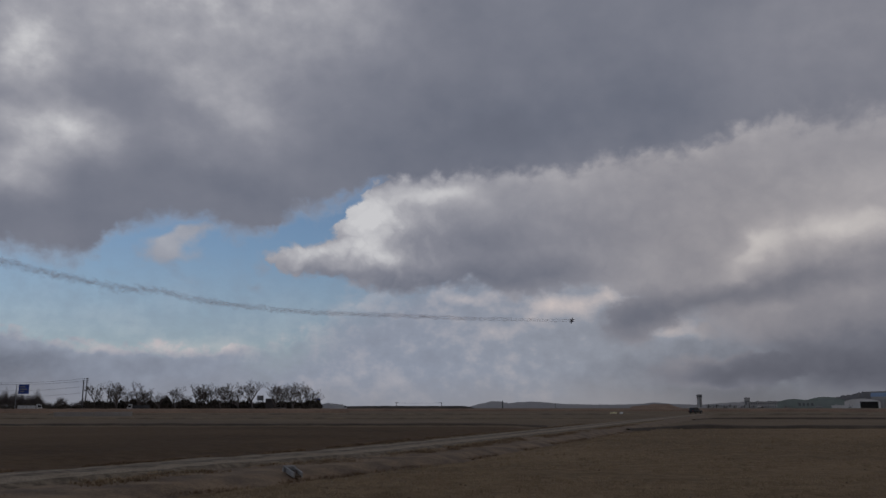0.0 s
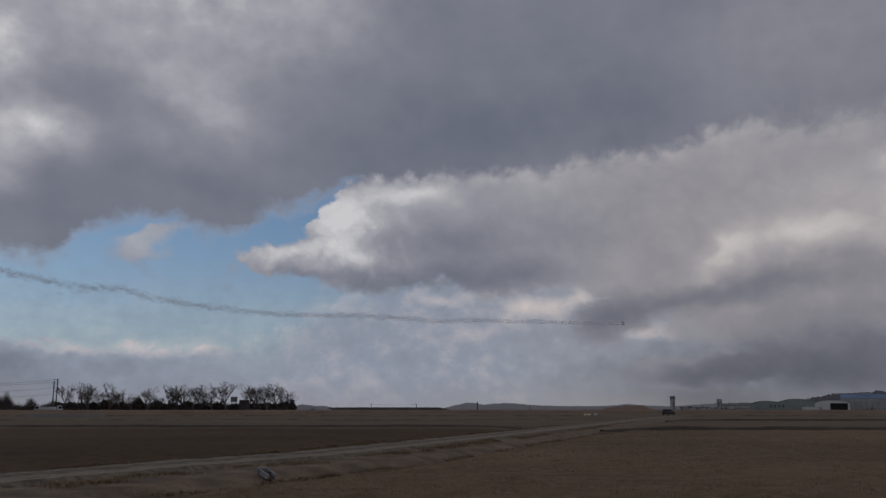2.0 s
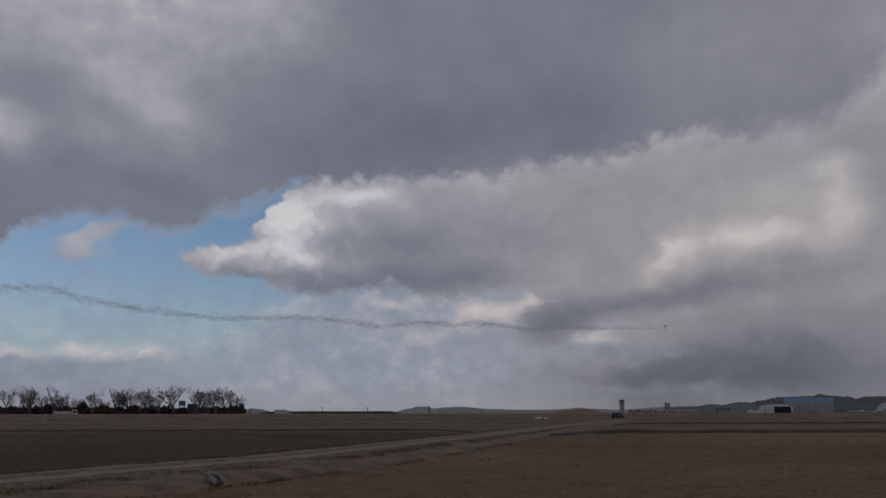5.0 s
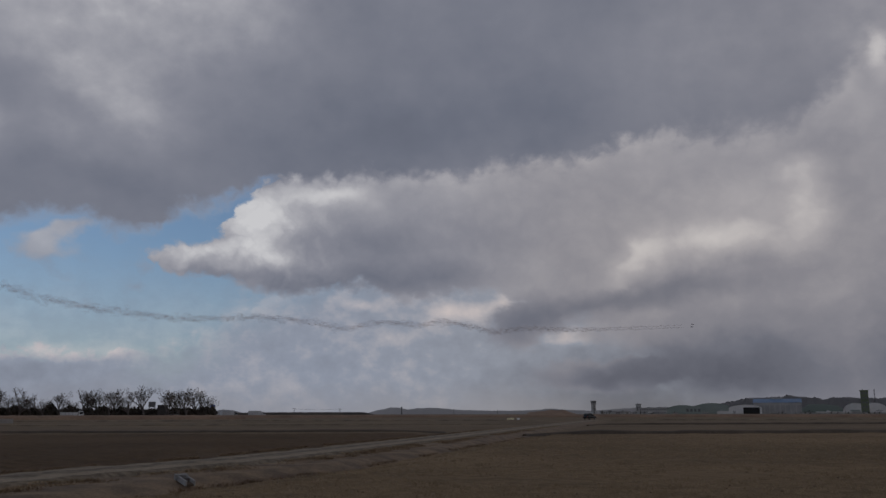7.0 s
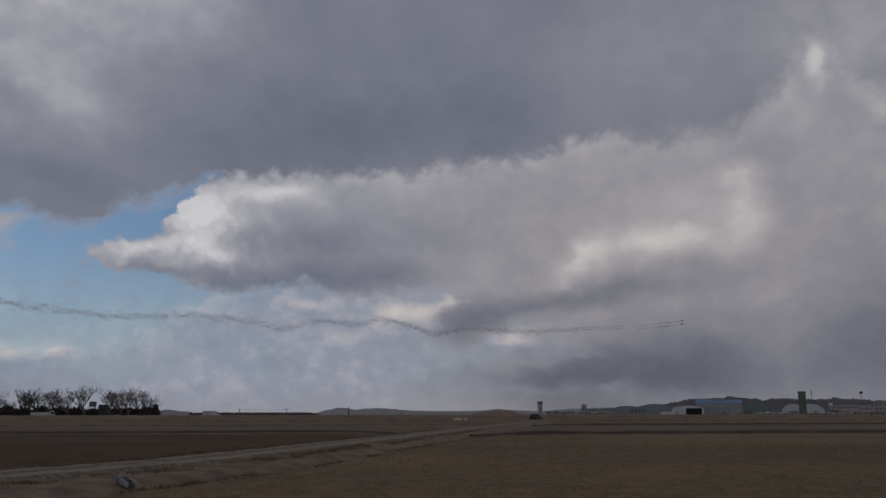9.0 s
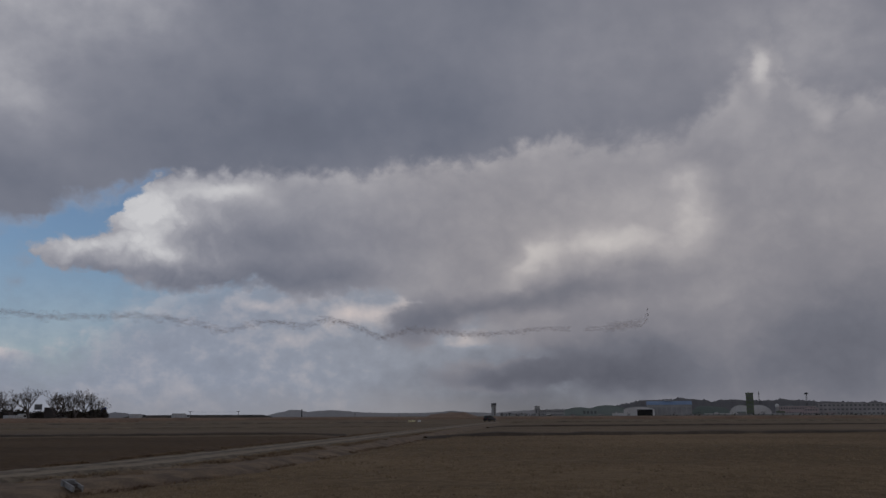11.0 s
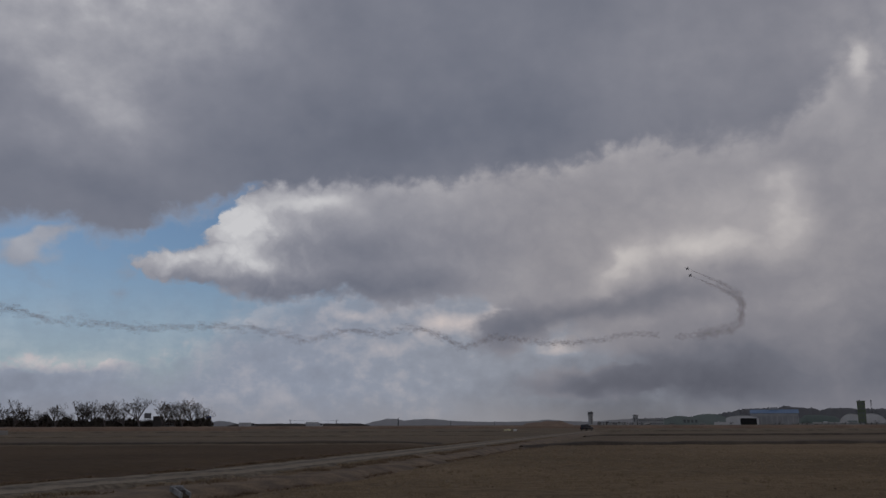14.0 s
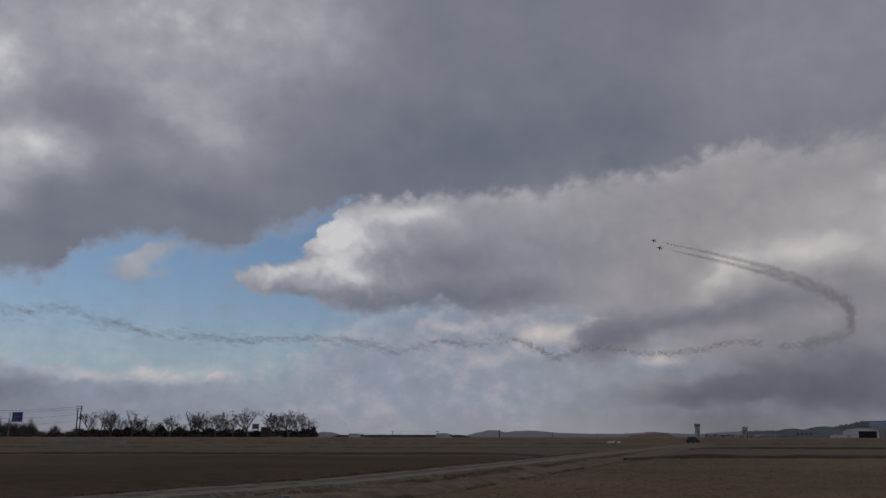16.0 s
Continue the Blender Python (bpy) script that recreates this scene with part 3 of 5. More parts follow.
ground_sheet()
strip("road_verge", DEAD_VERGE, -3.0, 4.4, 8.5, 215, 0.5, 0.04, "dead brown grass verge along the track", "verge", crown=-0.10)
strip("road", TRACK, -1.65, 1.65, 8.0, 222, 0.4, 0.05, "pale gravel farm track with two wheel ruts", "track", lift=0.02)
for ends, w, h in ((((-260, 79), (9.5, 82)), 1.9, 0.24), (((14.5, 70), (240, 70)), 2.0, 0.32), (((-300, 128), (26, 132)), 2.2, 0.22), (((36, 128), (300, 132)), 2.0, 0.30),
                   (((-320, 205), (48, 208)), 4.0, 0.35), (((60, 208), (420, 214)), 4.0, 0.35)):
    bund("bund", BUND_SOIL if w < 2.1 else DRY_GRASS, ends, w, h, "low dark earth bund between two paddies" if w < 2.1 else "low bund of dry tan grass between paddies")

# ---- far land ----


def ridge(name, mat, pts, d, rough, depth, label, seed):
    """A long hill whose crest runs through pts of (azimuth, height in degrees), rough with tree tops."""
    bm = bmesh.new()
    azs = np.arange(pts[0][0], pts[-1][0] + 0.01, 0.05 if d < 2500 else 0.08)
    rows = []
    for a in azs:
        e = float(np.interp(a, [p[0] for p in pts], [p[1] for p in pts]))
        h = 1.6 + d * math.tan(radians(max(e, -0.05)))
        fade = min(1.0, (a - pts[0][0]) / 0.4, (pts[-1][0] - a) / 0.4)
        h += rough * fade * (noise.noise((a * 2.0, seed, 0)) + 0.7 * noise.noise((a * 7.0, seed, 4)) + 0.5 * noise.noise((a * 19.0, seed, 8)))
        rows.append([bm.verts.new(spot(a, d + o * depth, z)) for o, z in ((-0.5, -1.0), (-0.3, h * 0.45), (-0.12, h * 0.85), (0.0, h), (0.3, h * 0.7), (0.6, -1.0))])
    for p, q in zip(rows, rows[1:]):
        for c in range(5):
            bm.faces.new((p[c], p[c + 1], q[c + 1], q[c]))
    bmesh.ops.recalc_face_normals(bm, faces=bm.faces)
    return tagged(part(name, bm, mat, smooth=True), label, "hill", kind="structure")


ridge("backdrop_hill", HAZED_HILL, ((1.4, -0.02), (2.0, 0.16), (3.1, 0.42), (3.7, 0.40), (4.2, 0.28), (4.9, 0.36), (5.7, 0.40), (6.8, 0.32), (7.8, 0.24), (9.5, 0.20), (11.4, 0.20), (12.4, 0.24), (13.4, 0.33),
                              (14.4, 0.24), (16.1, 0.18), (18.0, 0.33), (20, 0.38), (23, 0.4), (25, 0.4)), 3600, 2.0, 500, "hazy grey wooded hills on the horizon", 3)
ridge("backdrop_low_hill", HAZED_HILL, ((-8.8, 0.0), (-8.0, 0.18), (-7.4, 0.30), (-6.8, 0.24), (-6.2, 0.10), (-5.6, 0.0)), 2600, 1.0, 300, "low hazy grey hill behind the road", 5)
ridge("wooded_ridge", HAZED_RIDGE, ((18.5, 0.12), (20.0, 0.36), (22.0, 0.45), (24.2, 0.66), (25.3, 0.92), (26.5, 0.95), (28.0, 1.05), (29.5, 0.86), (31.0, 0.94), (32.2, 0.82), (33.5, 0.93), (35.6, 0.80), (37.7, 0.72), (40, 0.72), (44, 0.5), (48, 0.1)),
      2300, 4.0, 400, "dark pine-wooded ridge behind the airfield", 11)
ridge("green_mound", MEADOW, ((28.2, 0.05), (28.8, 0.52), (29.4, 0.55), (30.4, 0.45), (31.0, 0.1)), 1650, 0.8, 120, "green grass mound behind the hangars", 13)
ridge("reed_mound", REED, ((11.6, -0.12), (12.1, 0.12), (12.9, 0.16), (13.3, 0.24), (14.2, 0.22), (14.8, 0.06), (15.4, -0.14)), 620, 0.35, 60, "red-brown reed-covered earth mound", 17)
ridge("embankment", HEDGE, ((-7.0, -0.05), (-6.4, 0.10), (-4.0, 0.12), (-1.0, 0.12), (1.4, 0.12), (1.9, 0.02), (2.3, -0.1)), 520, 0.10, 20, "long dark low embankment beyond the road", 19)
for a0, a1, d, e, s in ((-34, -6, 296, -0.20, 23), (-7, 17, 430, -0.10, 29), (15, 46, 420, -0.10, 31), (-8, 46, 700, -0.03, 37)):
    ridge("reed_strip", REED if d < 600 else DRY_GRASS, ((a0, e - 0.05), (a0 + 1, e), ((a0 + a1) / 2, e + 0.01), (a1 - 1, e), (a1, e - 0.05)), d, 0.14, 14, "strip of red-brown dead reeds beyond the paddies", s)


# ---- trees ----


def grow(bm_trunk, bm_crown, p, d, length, radius, level, rng, lean):
    """A bent limb with its forks; thick wood goes to the trunk, the rest to the crown."""
    pts, radii, q, way = [p], [radius], Vector(p), Vector(d)
    n = 4 if level < 3 else 3
    for i in range(n):
        way = (way + Vector((rng.uniform(-1, 1), rng.uniform(-1, 1), rng.uniform(-0.4, 0.75))) * 0.24 + lean * 0.05).normalized()
        q = q + way * length / n
        pts.append(tuple(q))
        radii.append(max(0.026, radius * (1 - 0.50 * (i + 1) / n)))
    tube(bm_trunk if level == 0 else bm_crown, pts, radii, 5 if level < 2 else 3, level == 0)
    if level >= 5:
        return
    count = (6, 4, 3, 2, 2)[level]
    for i in range(count):
        f = rng.uniform(0.40, 1.0) if level else rng.uniform(0.40, 1.0)
        k = min(n - 1, int(f * n))
        base = Vector(pts[k]).lerp(Vector(pts[k + 1]), f * n - k)
        side = Vector((rng.uniform(-1, 1), rng.uniform(-1, 1), rng.uniform(-0.1, 0.5))).normalized()
        grow(bm_trunk, bm_crown, tuple(base), (way * 0.9 + side * 0.85).normalized(), length * rng.uniform(0.5, 0.78), radii[k] * 0.66, level + 1, rng, lean)


def bare_tree(seed, height, lean=0.0, thick=0.30, crown_mat=None):
    rng = random.Random(seed)
    t = thing("bare_tree", "leafless grey-brown roadside tree with spreading twigs", "tree", Matrix(), "roadside trees")
    a, b = bmesh.new(), bmesh.new()
    grow(a, b, (0, 0, -0.2), (lean * 0.5, 0, 1), height * 0.36, thick, 0, rng, Vector((lean, 0, 0)))
    top = max(v.co.z for v in b.verts)
    s = height / top
    for m in (a, b):
        bmesh.ops.scale(m, vec=(s, s, s), verts=m.verts)
    part("trunk", a, BARK, t, smooth=True)
    part("crown", b, crown_mat or TWIG, t)
    return t


TREE_D = 330.0
kinds = [bare_tree(40 + i, h, l) for i, (h, l) in enumerate(((10.9, 0.0), (10.4, 0.5), (11.4, 0.3), (11.0, -0.2), (10.2, 0.9)))]
tree_rng = random.Random(5)
placed = []
for i, (az, k, s) in enumerate(((-21.35, 0, 0.98), (-20.75, 1, 1.02), (-20.2, 2, 0.95), (-19.55, 0, 0.8), (-19.05, 4, 1.08), (-18.35, 1, 0.82), (-17.6, 3, 0.66), (-16.7, 2, 0.82), (-16.15, 0, 0.62), (-15.6, 4, 1.05),
                                (-15.1, 2, 0.95), (-14.55, 3, 0.96), (-14.0, 0, 0.86), (-13.6, 2, 0.98), (-12.9, 1, 0.95), (-12.0, 3, 1.10), (-10.75, 2, 0.94), (-10.3, 0, 0.98), (-9.9, 3, 0.78), (-9.5, 2, 0.98), (-9.15, 0, 1.04), (-8.85, 1, 1.0))):
    m = pose(*spot(az, TREE_D + tree_rng.uniform(-6, 8)), 0, 0, tree_rng.uniform(-30, 30) + (180 if tree_rng.random() < 0.3 and k not in (4,) else 0)) @ Matrix.Diagonal((s, s, s, 1))
    if kinds[k] not in placed:
        placed.append(kinds[k])
        kinds[k].matrix_basis = m
    else:
        t = copy_thing(kinds[k], m)
        t.scale = (s, s, s)


def ball_shape():
    bm = bmesh.new()
    bmesh.ops.create_icosphere(bm, subdivisions=1, radius=1.0)
    shape, tris = [v.co.copy() for v in bm.verts], [[v.index for v in f.verts] for f in bm.faces]
    bm.free()
    return shape, tris


def scrub(name, az0, az1, d, height, mat, label, seed, count, twiggy):
    """A row of scrub: many small uneven clumps of leaf, with stems."""
    rng = random.Random(seed)
    shape, tris = ball_shape()
    verts, faces = [], []

    def stem(p, q, r0, r1):
        k = len(verts)
        for (x, y, z), r in ((p, r0), (q, r1)):
            verts.extend(((x - r, y - r, z), (x + r, y - r, z), (x, y + r, z)))
        faces.extend(((k, k + 1, k + 4, k + 3), (k + 1, k + 2, k + 5, k + 4), (k + 2, k, k + 3, k + 5)))

    for i in range(count):
        a = rng.uniform(az0, az1)
        env = 0.55 + 0.45 * noise.noise((a * 1.7, seed, 0)) + 0.2 * noise.noise((a * 6, seed, 2))
        h = height * max(0.5, env) * rng.uniform(0.6, 1.1)
        x, y, _ = spot(a, d + rng.uniform(-4, 4))
        for j in range(4 if twiggy else 2):
            mid = (x + rng.uniform(-.3, .3), y, h * .5)
            stem((x, y, -0.1), mid, 0.05, 0.035)
            for n in range(3):
                stem(mid, (x + rng.uniform(-1.0, 1.0), y + rng.uniform(-.5, .5), h * rng.uniform(0.7, 1.1)), 0.035, 0.012)
        for j in range(1 if twiggy else 6):
            z = h * (rng.uniform(0.1, 0.45) if twiggy else rng.uniform(0.12, 0.85))
            r = rng.uniform(0.25, 0.6) * (0.6 if twiggy else 1) * min(1.0, height / 1.6)
            ox, oy = rng.uniform(-.8, .8), rng.uniform(-.6, .6)
            turn = Euler((rng.uniform(0, 3), rng.uniform(0, 3), rng.uniform(0, 3))).to_matrix()
            k = len(verts)
            for s in shape:
                c = turn @ Vector((s.x * r * 1.5, s.y * r, s.z * r * 0.8)) * rng.uniform(0.65, 1.25)
                verts.append((x + ox + c.x, y + oy + c.y, max(z + c.z, -0.1)))
            faces.extend([k + n for n in f] for f in tris)
    me = bpy.data.meshes.new(name)
    me.from_pydata(verts, [], faces)
    me.materials.append(mat)
    return tagged(new(name, me), label, "scrub", kind="stuff")


scrub("hedge_scrub", -21.8, -7.9, 336, 7.0, HEDGE, "dark tangled evergreen scrub under the roadside trees", 3, 1700, False)
scrub("hedge_scrub", -34.0, -21.6, 352, 4.4, HEDGE, "low dark scrub beside the road", 4, 620, False)
scrub("bare_scrub", -32.0, -24.4, 366, 11.5, TWIG, "thin leafless grey scrub beside the road", 5, 900, True)
scrub("bare_scrub", -25.0, -21.4, 366, 7.0, TWIG, "thin leafless grey scrub beside the road", 6, 320, True)
scrub("bare_scrub", -21.8, -7.9, 345, 6.4, TWIG, "thin leafless grey scrub between the roadside trees", 9, 420, True)
scrub("far_bushes", 27.0, 42.0, 1395, 7.0, HEDGE, "dark bushes along the airfield fence", 8, 70, False)
scrub("far_bushes", 16.6, 20.0, 1400, 11.0, HEDGE, "dark round bushes before the airfield buildings", 7, 26, False)


# ---- airfield buildings ----


def span(az0, az1, d):
    return 2 * d * math.tan(radians((az1 - az0) / 2))


def tall(el, d):
    return 1.6 + d * math.tan(radians(el))


def windows(owner, x0, x1, z, count, size, y, mat):
    """A row of single panes in their frames on a wall that looks to -y."""
    w, h = size
    frame_me = pane_me = None
    for i in range(count):
        x = x0 + (x1 - x0) * (i + 0.5) / count
        if frame_me is None:
            bm = bmesh.new()
            for lo, hi in (((-w / 2, -0.12, -h / 2), (-w / 2 + 0.12, 0, h / 2)), ((w / 2 - 0.12, -0.12, -h / 2), (w / 2, 0, h / 2)), ((-w / 2 + 0.12, -0.12, h / 2 - 0.12), (w / 2 - 0.12, 0, h / 2)), ((-w / 2 + 0.12, -0.12, -h / 2), (w / 2 - 0.12, 0, -h / 2 + 0.12))):
                box(bm, lo, hi)
            f = part("window", bm, STEEL, owner, "", pose(x, y - 0.004, z))
            bm = bmesh.new()
            box(bm, (-w / 2 + 0.12, -0.05, -h / 2 + 0.12), (w / 2 - 0.12, -0.01, h / 2 - 0.12))
            p = part("pane", bm, mat, f)
            frame_me, pane_me = f.data, p.data
        else:
            f = new("window", frame_me)
            f.parent = owner
            f.matrix_basis = pose(x, y - 0.004, z)
            p = new("pane", pane_me)
            p.parent = f


def block_building(name, az0, az1, el, d, deep, wall_mat, roof_mat, label, storeys=1, per=0, roof=0.5, turn=0.0):
    """A flat-roofed building with a parapet and rows of windows."""
    w, h = span(az0, az1, d), tall(el, d)
    t = thing(name, label, "building", facing((az0 + az1) / 2, d, 0, turn))
    bm = bmesh.new()
    box(bm, (-w / 2, 0, -0.5), (w / 2, deep, h - roof))
    part("wall", bm, wall_mat, t)
    bm = bmesh.new()
    box(bm, (-w / 2 - 0.5, -0.5, h - roof), (w / 2 + 0.5, deep + 0.5, h))
    box(bm, (-w * 0.2, deep * 0.3, h), (-w * 0.1, deep * 0.6, h + 1.4))
    part("roof", bm, roof_mat, t)
    for s in range(storeys):
        if per:
            windows(t, -w / 2 + 1, w / 2 - 1, (h - roof) * (s + 0.55) / storeys, per, (w / per * 0.55, (h - roof) / storeys * 0.40), 0, HAZY_GLASS)
    return t


def arch_hangar(name, az0, az1, el, d, deep, wall_mat, roof_mat, label, flat=0.35, door=None, turn=0.0, door_mat=None):
    """A hangar under a barrel roof with ribs, and its door."""
    w, h = span(az0, az1, d), tall(el, d)
    t = thing(name, label, "hangar", facing((az0 + az1) / 2, d, 0, turn))
    wall_h = h * flat
    arc = [(-w / 2 * math.cos(math.pi * i / 16), wall_h + (h - wall_h) * math.sin(math.pi * i / 16)) for i in range(17)]
    bm = bmesh.new()
    prism(bm, [(-w / 2, -0.5)] + arc + [(w / 2, -0.5)], 0, deep)
    part("wall", bm, wall_mat, t)
    bm = bmesh.new()
    out = [(x * 1.02, z + 0.35) for x, z in arc]
    prism(bm, [(-w / 2 * 1.02, wall_h - 0.2)] + out + [(w / 2 * 1.02, wall_h - 0.2)] + [(x * 0.995, z + 0.03) for x, z in arc[::-1]], -0.6, deep + 0.6)
    part("roof", bm, roof_mat, t)
    for i in range(1, 5):
        bm = bmesh.new()
        prism(bm, [(x * 1.026, z + 0.5) for x, z in arc] + [(x * 1.018, z + 0.36) for x, z in arc[::-1]], deep * i / 5, deep * i / 5 + 0.4)
        part("rib", bm, roof_mat, t)
    if door:
        x0, x1, z1 = door
        bm = bmesh.new()
        box(bm, (x0 * w, -0.35, 0), (x1 * w, -0.05, z1 * h))
        part("door", bm, door_mat or DARK_OPEN, t, "wide doorway panel in place of the open inside")
        bm = bmesh.new()
        box(bm, (x0 * w - 0.9, -0.8, 0), (x0 * w - 0.02, -0.05, z1 * h + 0.9))
        box(bm, (x1 * w + 0.02, -0.8, 0), (x1 * w + 0.9, -0.05, z1 * h + 0.9))
        box(bm, (x0 * w - 0.02, -0.8, z1 * h + 0.02), (x1 * w + 0.02, -0.05, z1 * h + 0.9))
        part("door_frame", bm, WHITE_WALL, t)
    return t


def gable_hall(name, az0, az1, eave, top, d, deep, wall_mat, roof_mat, label, panels):
    """A long hall with a shallow pitched metal roof and panelled wall."""
    w, e, h = span(az0, az1, d), tall(eave, d), tall(top, d)
    t = thing(name, label, "hall", facing((az0 + az1) / 2, d))
    bm = bmesh.new()
    box(bm, (-w / 2, 0, -0.5), (w / 2, deep, e))
    part("wall", bm, wall_mat, t)
    bm = bmesh.new()
    vs = [bm.verts.new(p) for p in ((-w / 2 - 1, -1, e + 0.01), (w / 2 + 1, -1, e + 0.01), (w / 2 + 1, deep + 1, e + 0.01), (-w / 2 - 1, deep + 1, e + 0.01), (-w / 2 - 1, deep / 2, h), (w / 2 + 1, deep / 2, h))]
    for q in ((0, 1, 2, 3), (0, 4, 5, 1), (2, 5, 4, 3), (0, 3, 4), (1, 5, 2)):
        bm.faces.new([vs[i] for i in q])
    bmesh.ops.recalc_face_normals(bm, faces=bm.faces)
    part("roof", bm, roof_mat, t)
    bm = bmesh.new()
    box(bm, (-w * 0.12, deep * 0.42, h - 0.6), (w * 0.10, deep * 0.58, h + 1.6))
    part("roof_vent", bm, wall_mat, t)
    for i in range(panels):
        bm = bmesh.new()
        x = -w / 2 + w * (i + 0.5) / panels
        box(bm, (x - w / panels * 0.4, -0.25, 0), (x + w / panels * 0.4, -0.02, e * 0.78))
        part("door", bm, HALL_DOOR, t)
    return t


def control_tower(az, el, d, width, shaft_mat, cab_mat, label, cab=True):
    h = tall(el, d)
    t = thing("control_tower", label, "tower", facing(az, d, 0, 20))
    bm = bmesh.new()
    tube(bm, [(0, 0, -0.5), (0, 0, h * 0.70)], [width * 0.46, width * 0.43], 8)
    part("shaft", bm, shaft_mat, t)
    bm = bmesh.new()
    tube(bm, [(0, 0, h * 0.70), (0, 0, h * 0.745), (0, 0, h * 0.75), (0, 0, h * 0.79)], [width * 0.46, width * 0.52, width * 0.52, width * 0.52], 8)
    part("gallery", bm, shaft_mat, t)
    bm = bmesh.new()
    tube(bm, [(0, 0, h * 0.79), (0, 0, h * 0.90)], [width * 0.45, width * 0.50], 8)
    part("cab", bm, cab_mat, t, "dark glazed control cab")
    bm = bmesh.new()
    tube(bm, [(0, 0, h * 0.90), (0, 0, h * 0.94), (0, 0, h * 0.965)], [width * 0.54, width * 0.54, width * 0.3], 8)
    part("roof", bm, shaft_mat, t)
    bm = bmesh.new()
    tube(bm, [(width * 0.2, 0, h * 0.94), (width * 0.2, 0, h * 1.04)], [0.18, 0.08], 5)
    tube(bm, [(-width * 0.25, 0, h * 0.94), (-width * 0.25, 0, h * 1.02)], [0.18, 0.08], 5)
    part("antenna", bm, DARK_STEEL, t)
    for i in range(4):
        bm = bmesh.new()
        box(bm, (-0.8, -width * 0.46, h * (0.12 + 0.14 * i)), (0.8, -width * 0.40, h * (0.12 + 0.14 * i) + 1.6))
        part("window", bm, GLASS_DARK, t)
    return t


def lattice_mast(az, el, d, width, head, label):
    """A lattice mast: legs, cross braces and a head."""
    h = tall(el, d)
    t = thing("lattice_mast", label, "mast", facing(az, d))
    corners = ((-1, -1), (1, -1), (1, 1), (-1, 1))
    for cx, cy in corners:
        bm = bmesh.new()
        tube(bm, [(cx * width, cy * width, 0), (cx * width * 0.35, cy * width * 0.35, h * 0.95)], [0.28, 0.2], 4)
        part("leg", bm, DARK_STEEL, t)
    n = 7
    for i in range(n):
        z0, z1 = h * 0.95 * i / n, h * 0.95 * (i + 1) / n
        w0, w1 = (width * (1 - 0.65 * i / n)), (width * (1 - 0.65 * (i + 1) / n))
        bm = bmesh.new()
        for (ax, ay), (bx, by) in zip(corners, corners[1:] + corners[:1]):
            tube(bm, [(ax * w0, ay * w0, z0), (bx * w1, by * w1, z1)], [0.13, 0.13], 3)
            tube(bm, [(bx * w0, by * w0, z0), (ax * w1, ay * w1, z1)], [0.13, 0.13], 3)
        part("brace", bm, DARK_STEEL, t)
    bm = bmesh.new()
    if head:
        box(bm, (-head, -head, h * 0.92), (head, head, h * 0.97))
        box(bm, (-head * 0.6, -head * 0.6, h * 0.97), (head * 0.6, head * 0.6, h * 1.0))
    tube(bm, [(0, 0, h * 0.9), (0, 0, h * 1.0)], [0.3, 0.15], 5)
    part("platform", bm, DARK_STEEL, t)
    return t


block_building("grey_barracks", 18.9, 20.6, 0.36, 1560, 14, CONCRETE_FAR, CONCRETE_FAR, "long low grey concrete building beside the airfield", 2, 12)
block_building("radar_house", 18.72, 19.05, 0.60, 1620, 9, CONCRETE_FAR, DARK_STEEL, "small grey tower-like house beside the airfield", 1, 2)
block_building("low_depot", 16.5, 18.3, 0.13, 1480, 12, CONCRETE_FAR, DARK_STEEL, "long low grey depot with a dark roof")
arch_hangar("green_hangar", 20.5, 22.6, 0.50, 1560, 60, GREEN_WALL, GREEN_ROOF, "large green barrel-roofed aircraft hangar", 0.25)
arch_hangar("green_hangar", 22.1, 24.5, 0.62, 1600, 60, GREEN_WALL, GREEN_ROOF, "larger green barrel-roofed aircraft hangar", 0.35)
block_building("grey_green_annex", 21.7, 22.7, 0.42, 1530, 20, GREEN_WALL, GREEN_WALL, "plain grey-green annex before the hangars", 1, 4)
block_building("white_shed", 23.6, 24.3, 0.14, 1440, 8, WHITE_WALL, WHITE_WALL, "low white shed on the apron edge")
arch_hangar("white_hangar", 24.3, 26.2, 0.52, 1500, 40, WHITE_WALL, CONCRETE_FAR, "white hangar with a wide dark open doorway", 0.62, (-0.06, 0.44, 0.72))
gable_hall("blue_roofed_hall", 25.75, 28.45, 0.64, 0.88, 1560, 50, CONCRETE_FAR, BLUE_ROOF, "long grey hall with a bright blue metal roof", 9)
block_building("apron_wall", 29.2, 31.2, 0.10, 1430, 3, WHITE_WALL, WHITE_WALL, "long low white wall on the apron edge")
arch_hangar("white_shelter", 30.7, 32.0, 0.58, 1520, 40, WHITE_WALL, WHITE_WALL, "white barrel-roofed aircraft shelter", 0.2, (-0.2, 0.2, 0.4), 0, GREEN_WALL)
arch_hangar("white_shelter", 31.6, 33.1, 0.58, 1550, 40, WHITE_WALL, WHITE_WALL, "white barrel-roofed aircraft shelter", 0.2)
block_building("olive_tower", 31.67, 32.10, 1.33, 1480, 10, OLIVE, OLIVE, "tall narrow olive-green tower with a flat roof", 5, 2, 1.6)
lattice_mast(32.42, 1.42, 1600, 1.3, 0, "thin dark lattice radio mast")
lattice_mast(35.1, 1.30, 1600, 1.5, 3.2, "dark lattice mast with a broad head platform")
block_building("command_building", 33.4, 35.6, 0.52, 1540, 18, PINK_WALL, CONCRETE_FAR, "long pinkish-grey two-storey airfield building", 2, 14)
block_building("pink_annex", 34.9, 35.7, 0.40, 1505, 12, PINK_WALL, PINK_WALL, "pale pink two-storey annex", 2, 5)
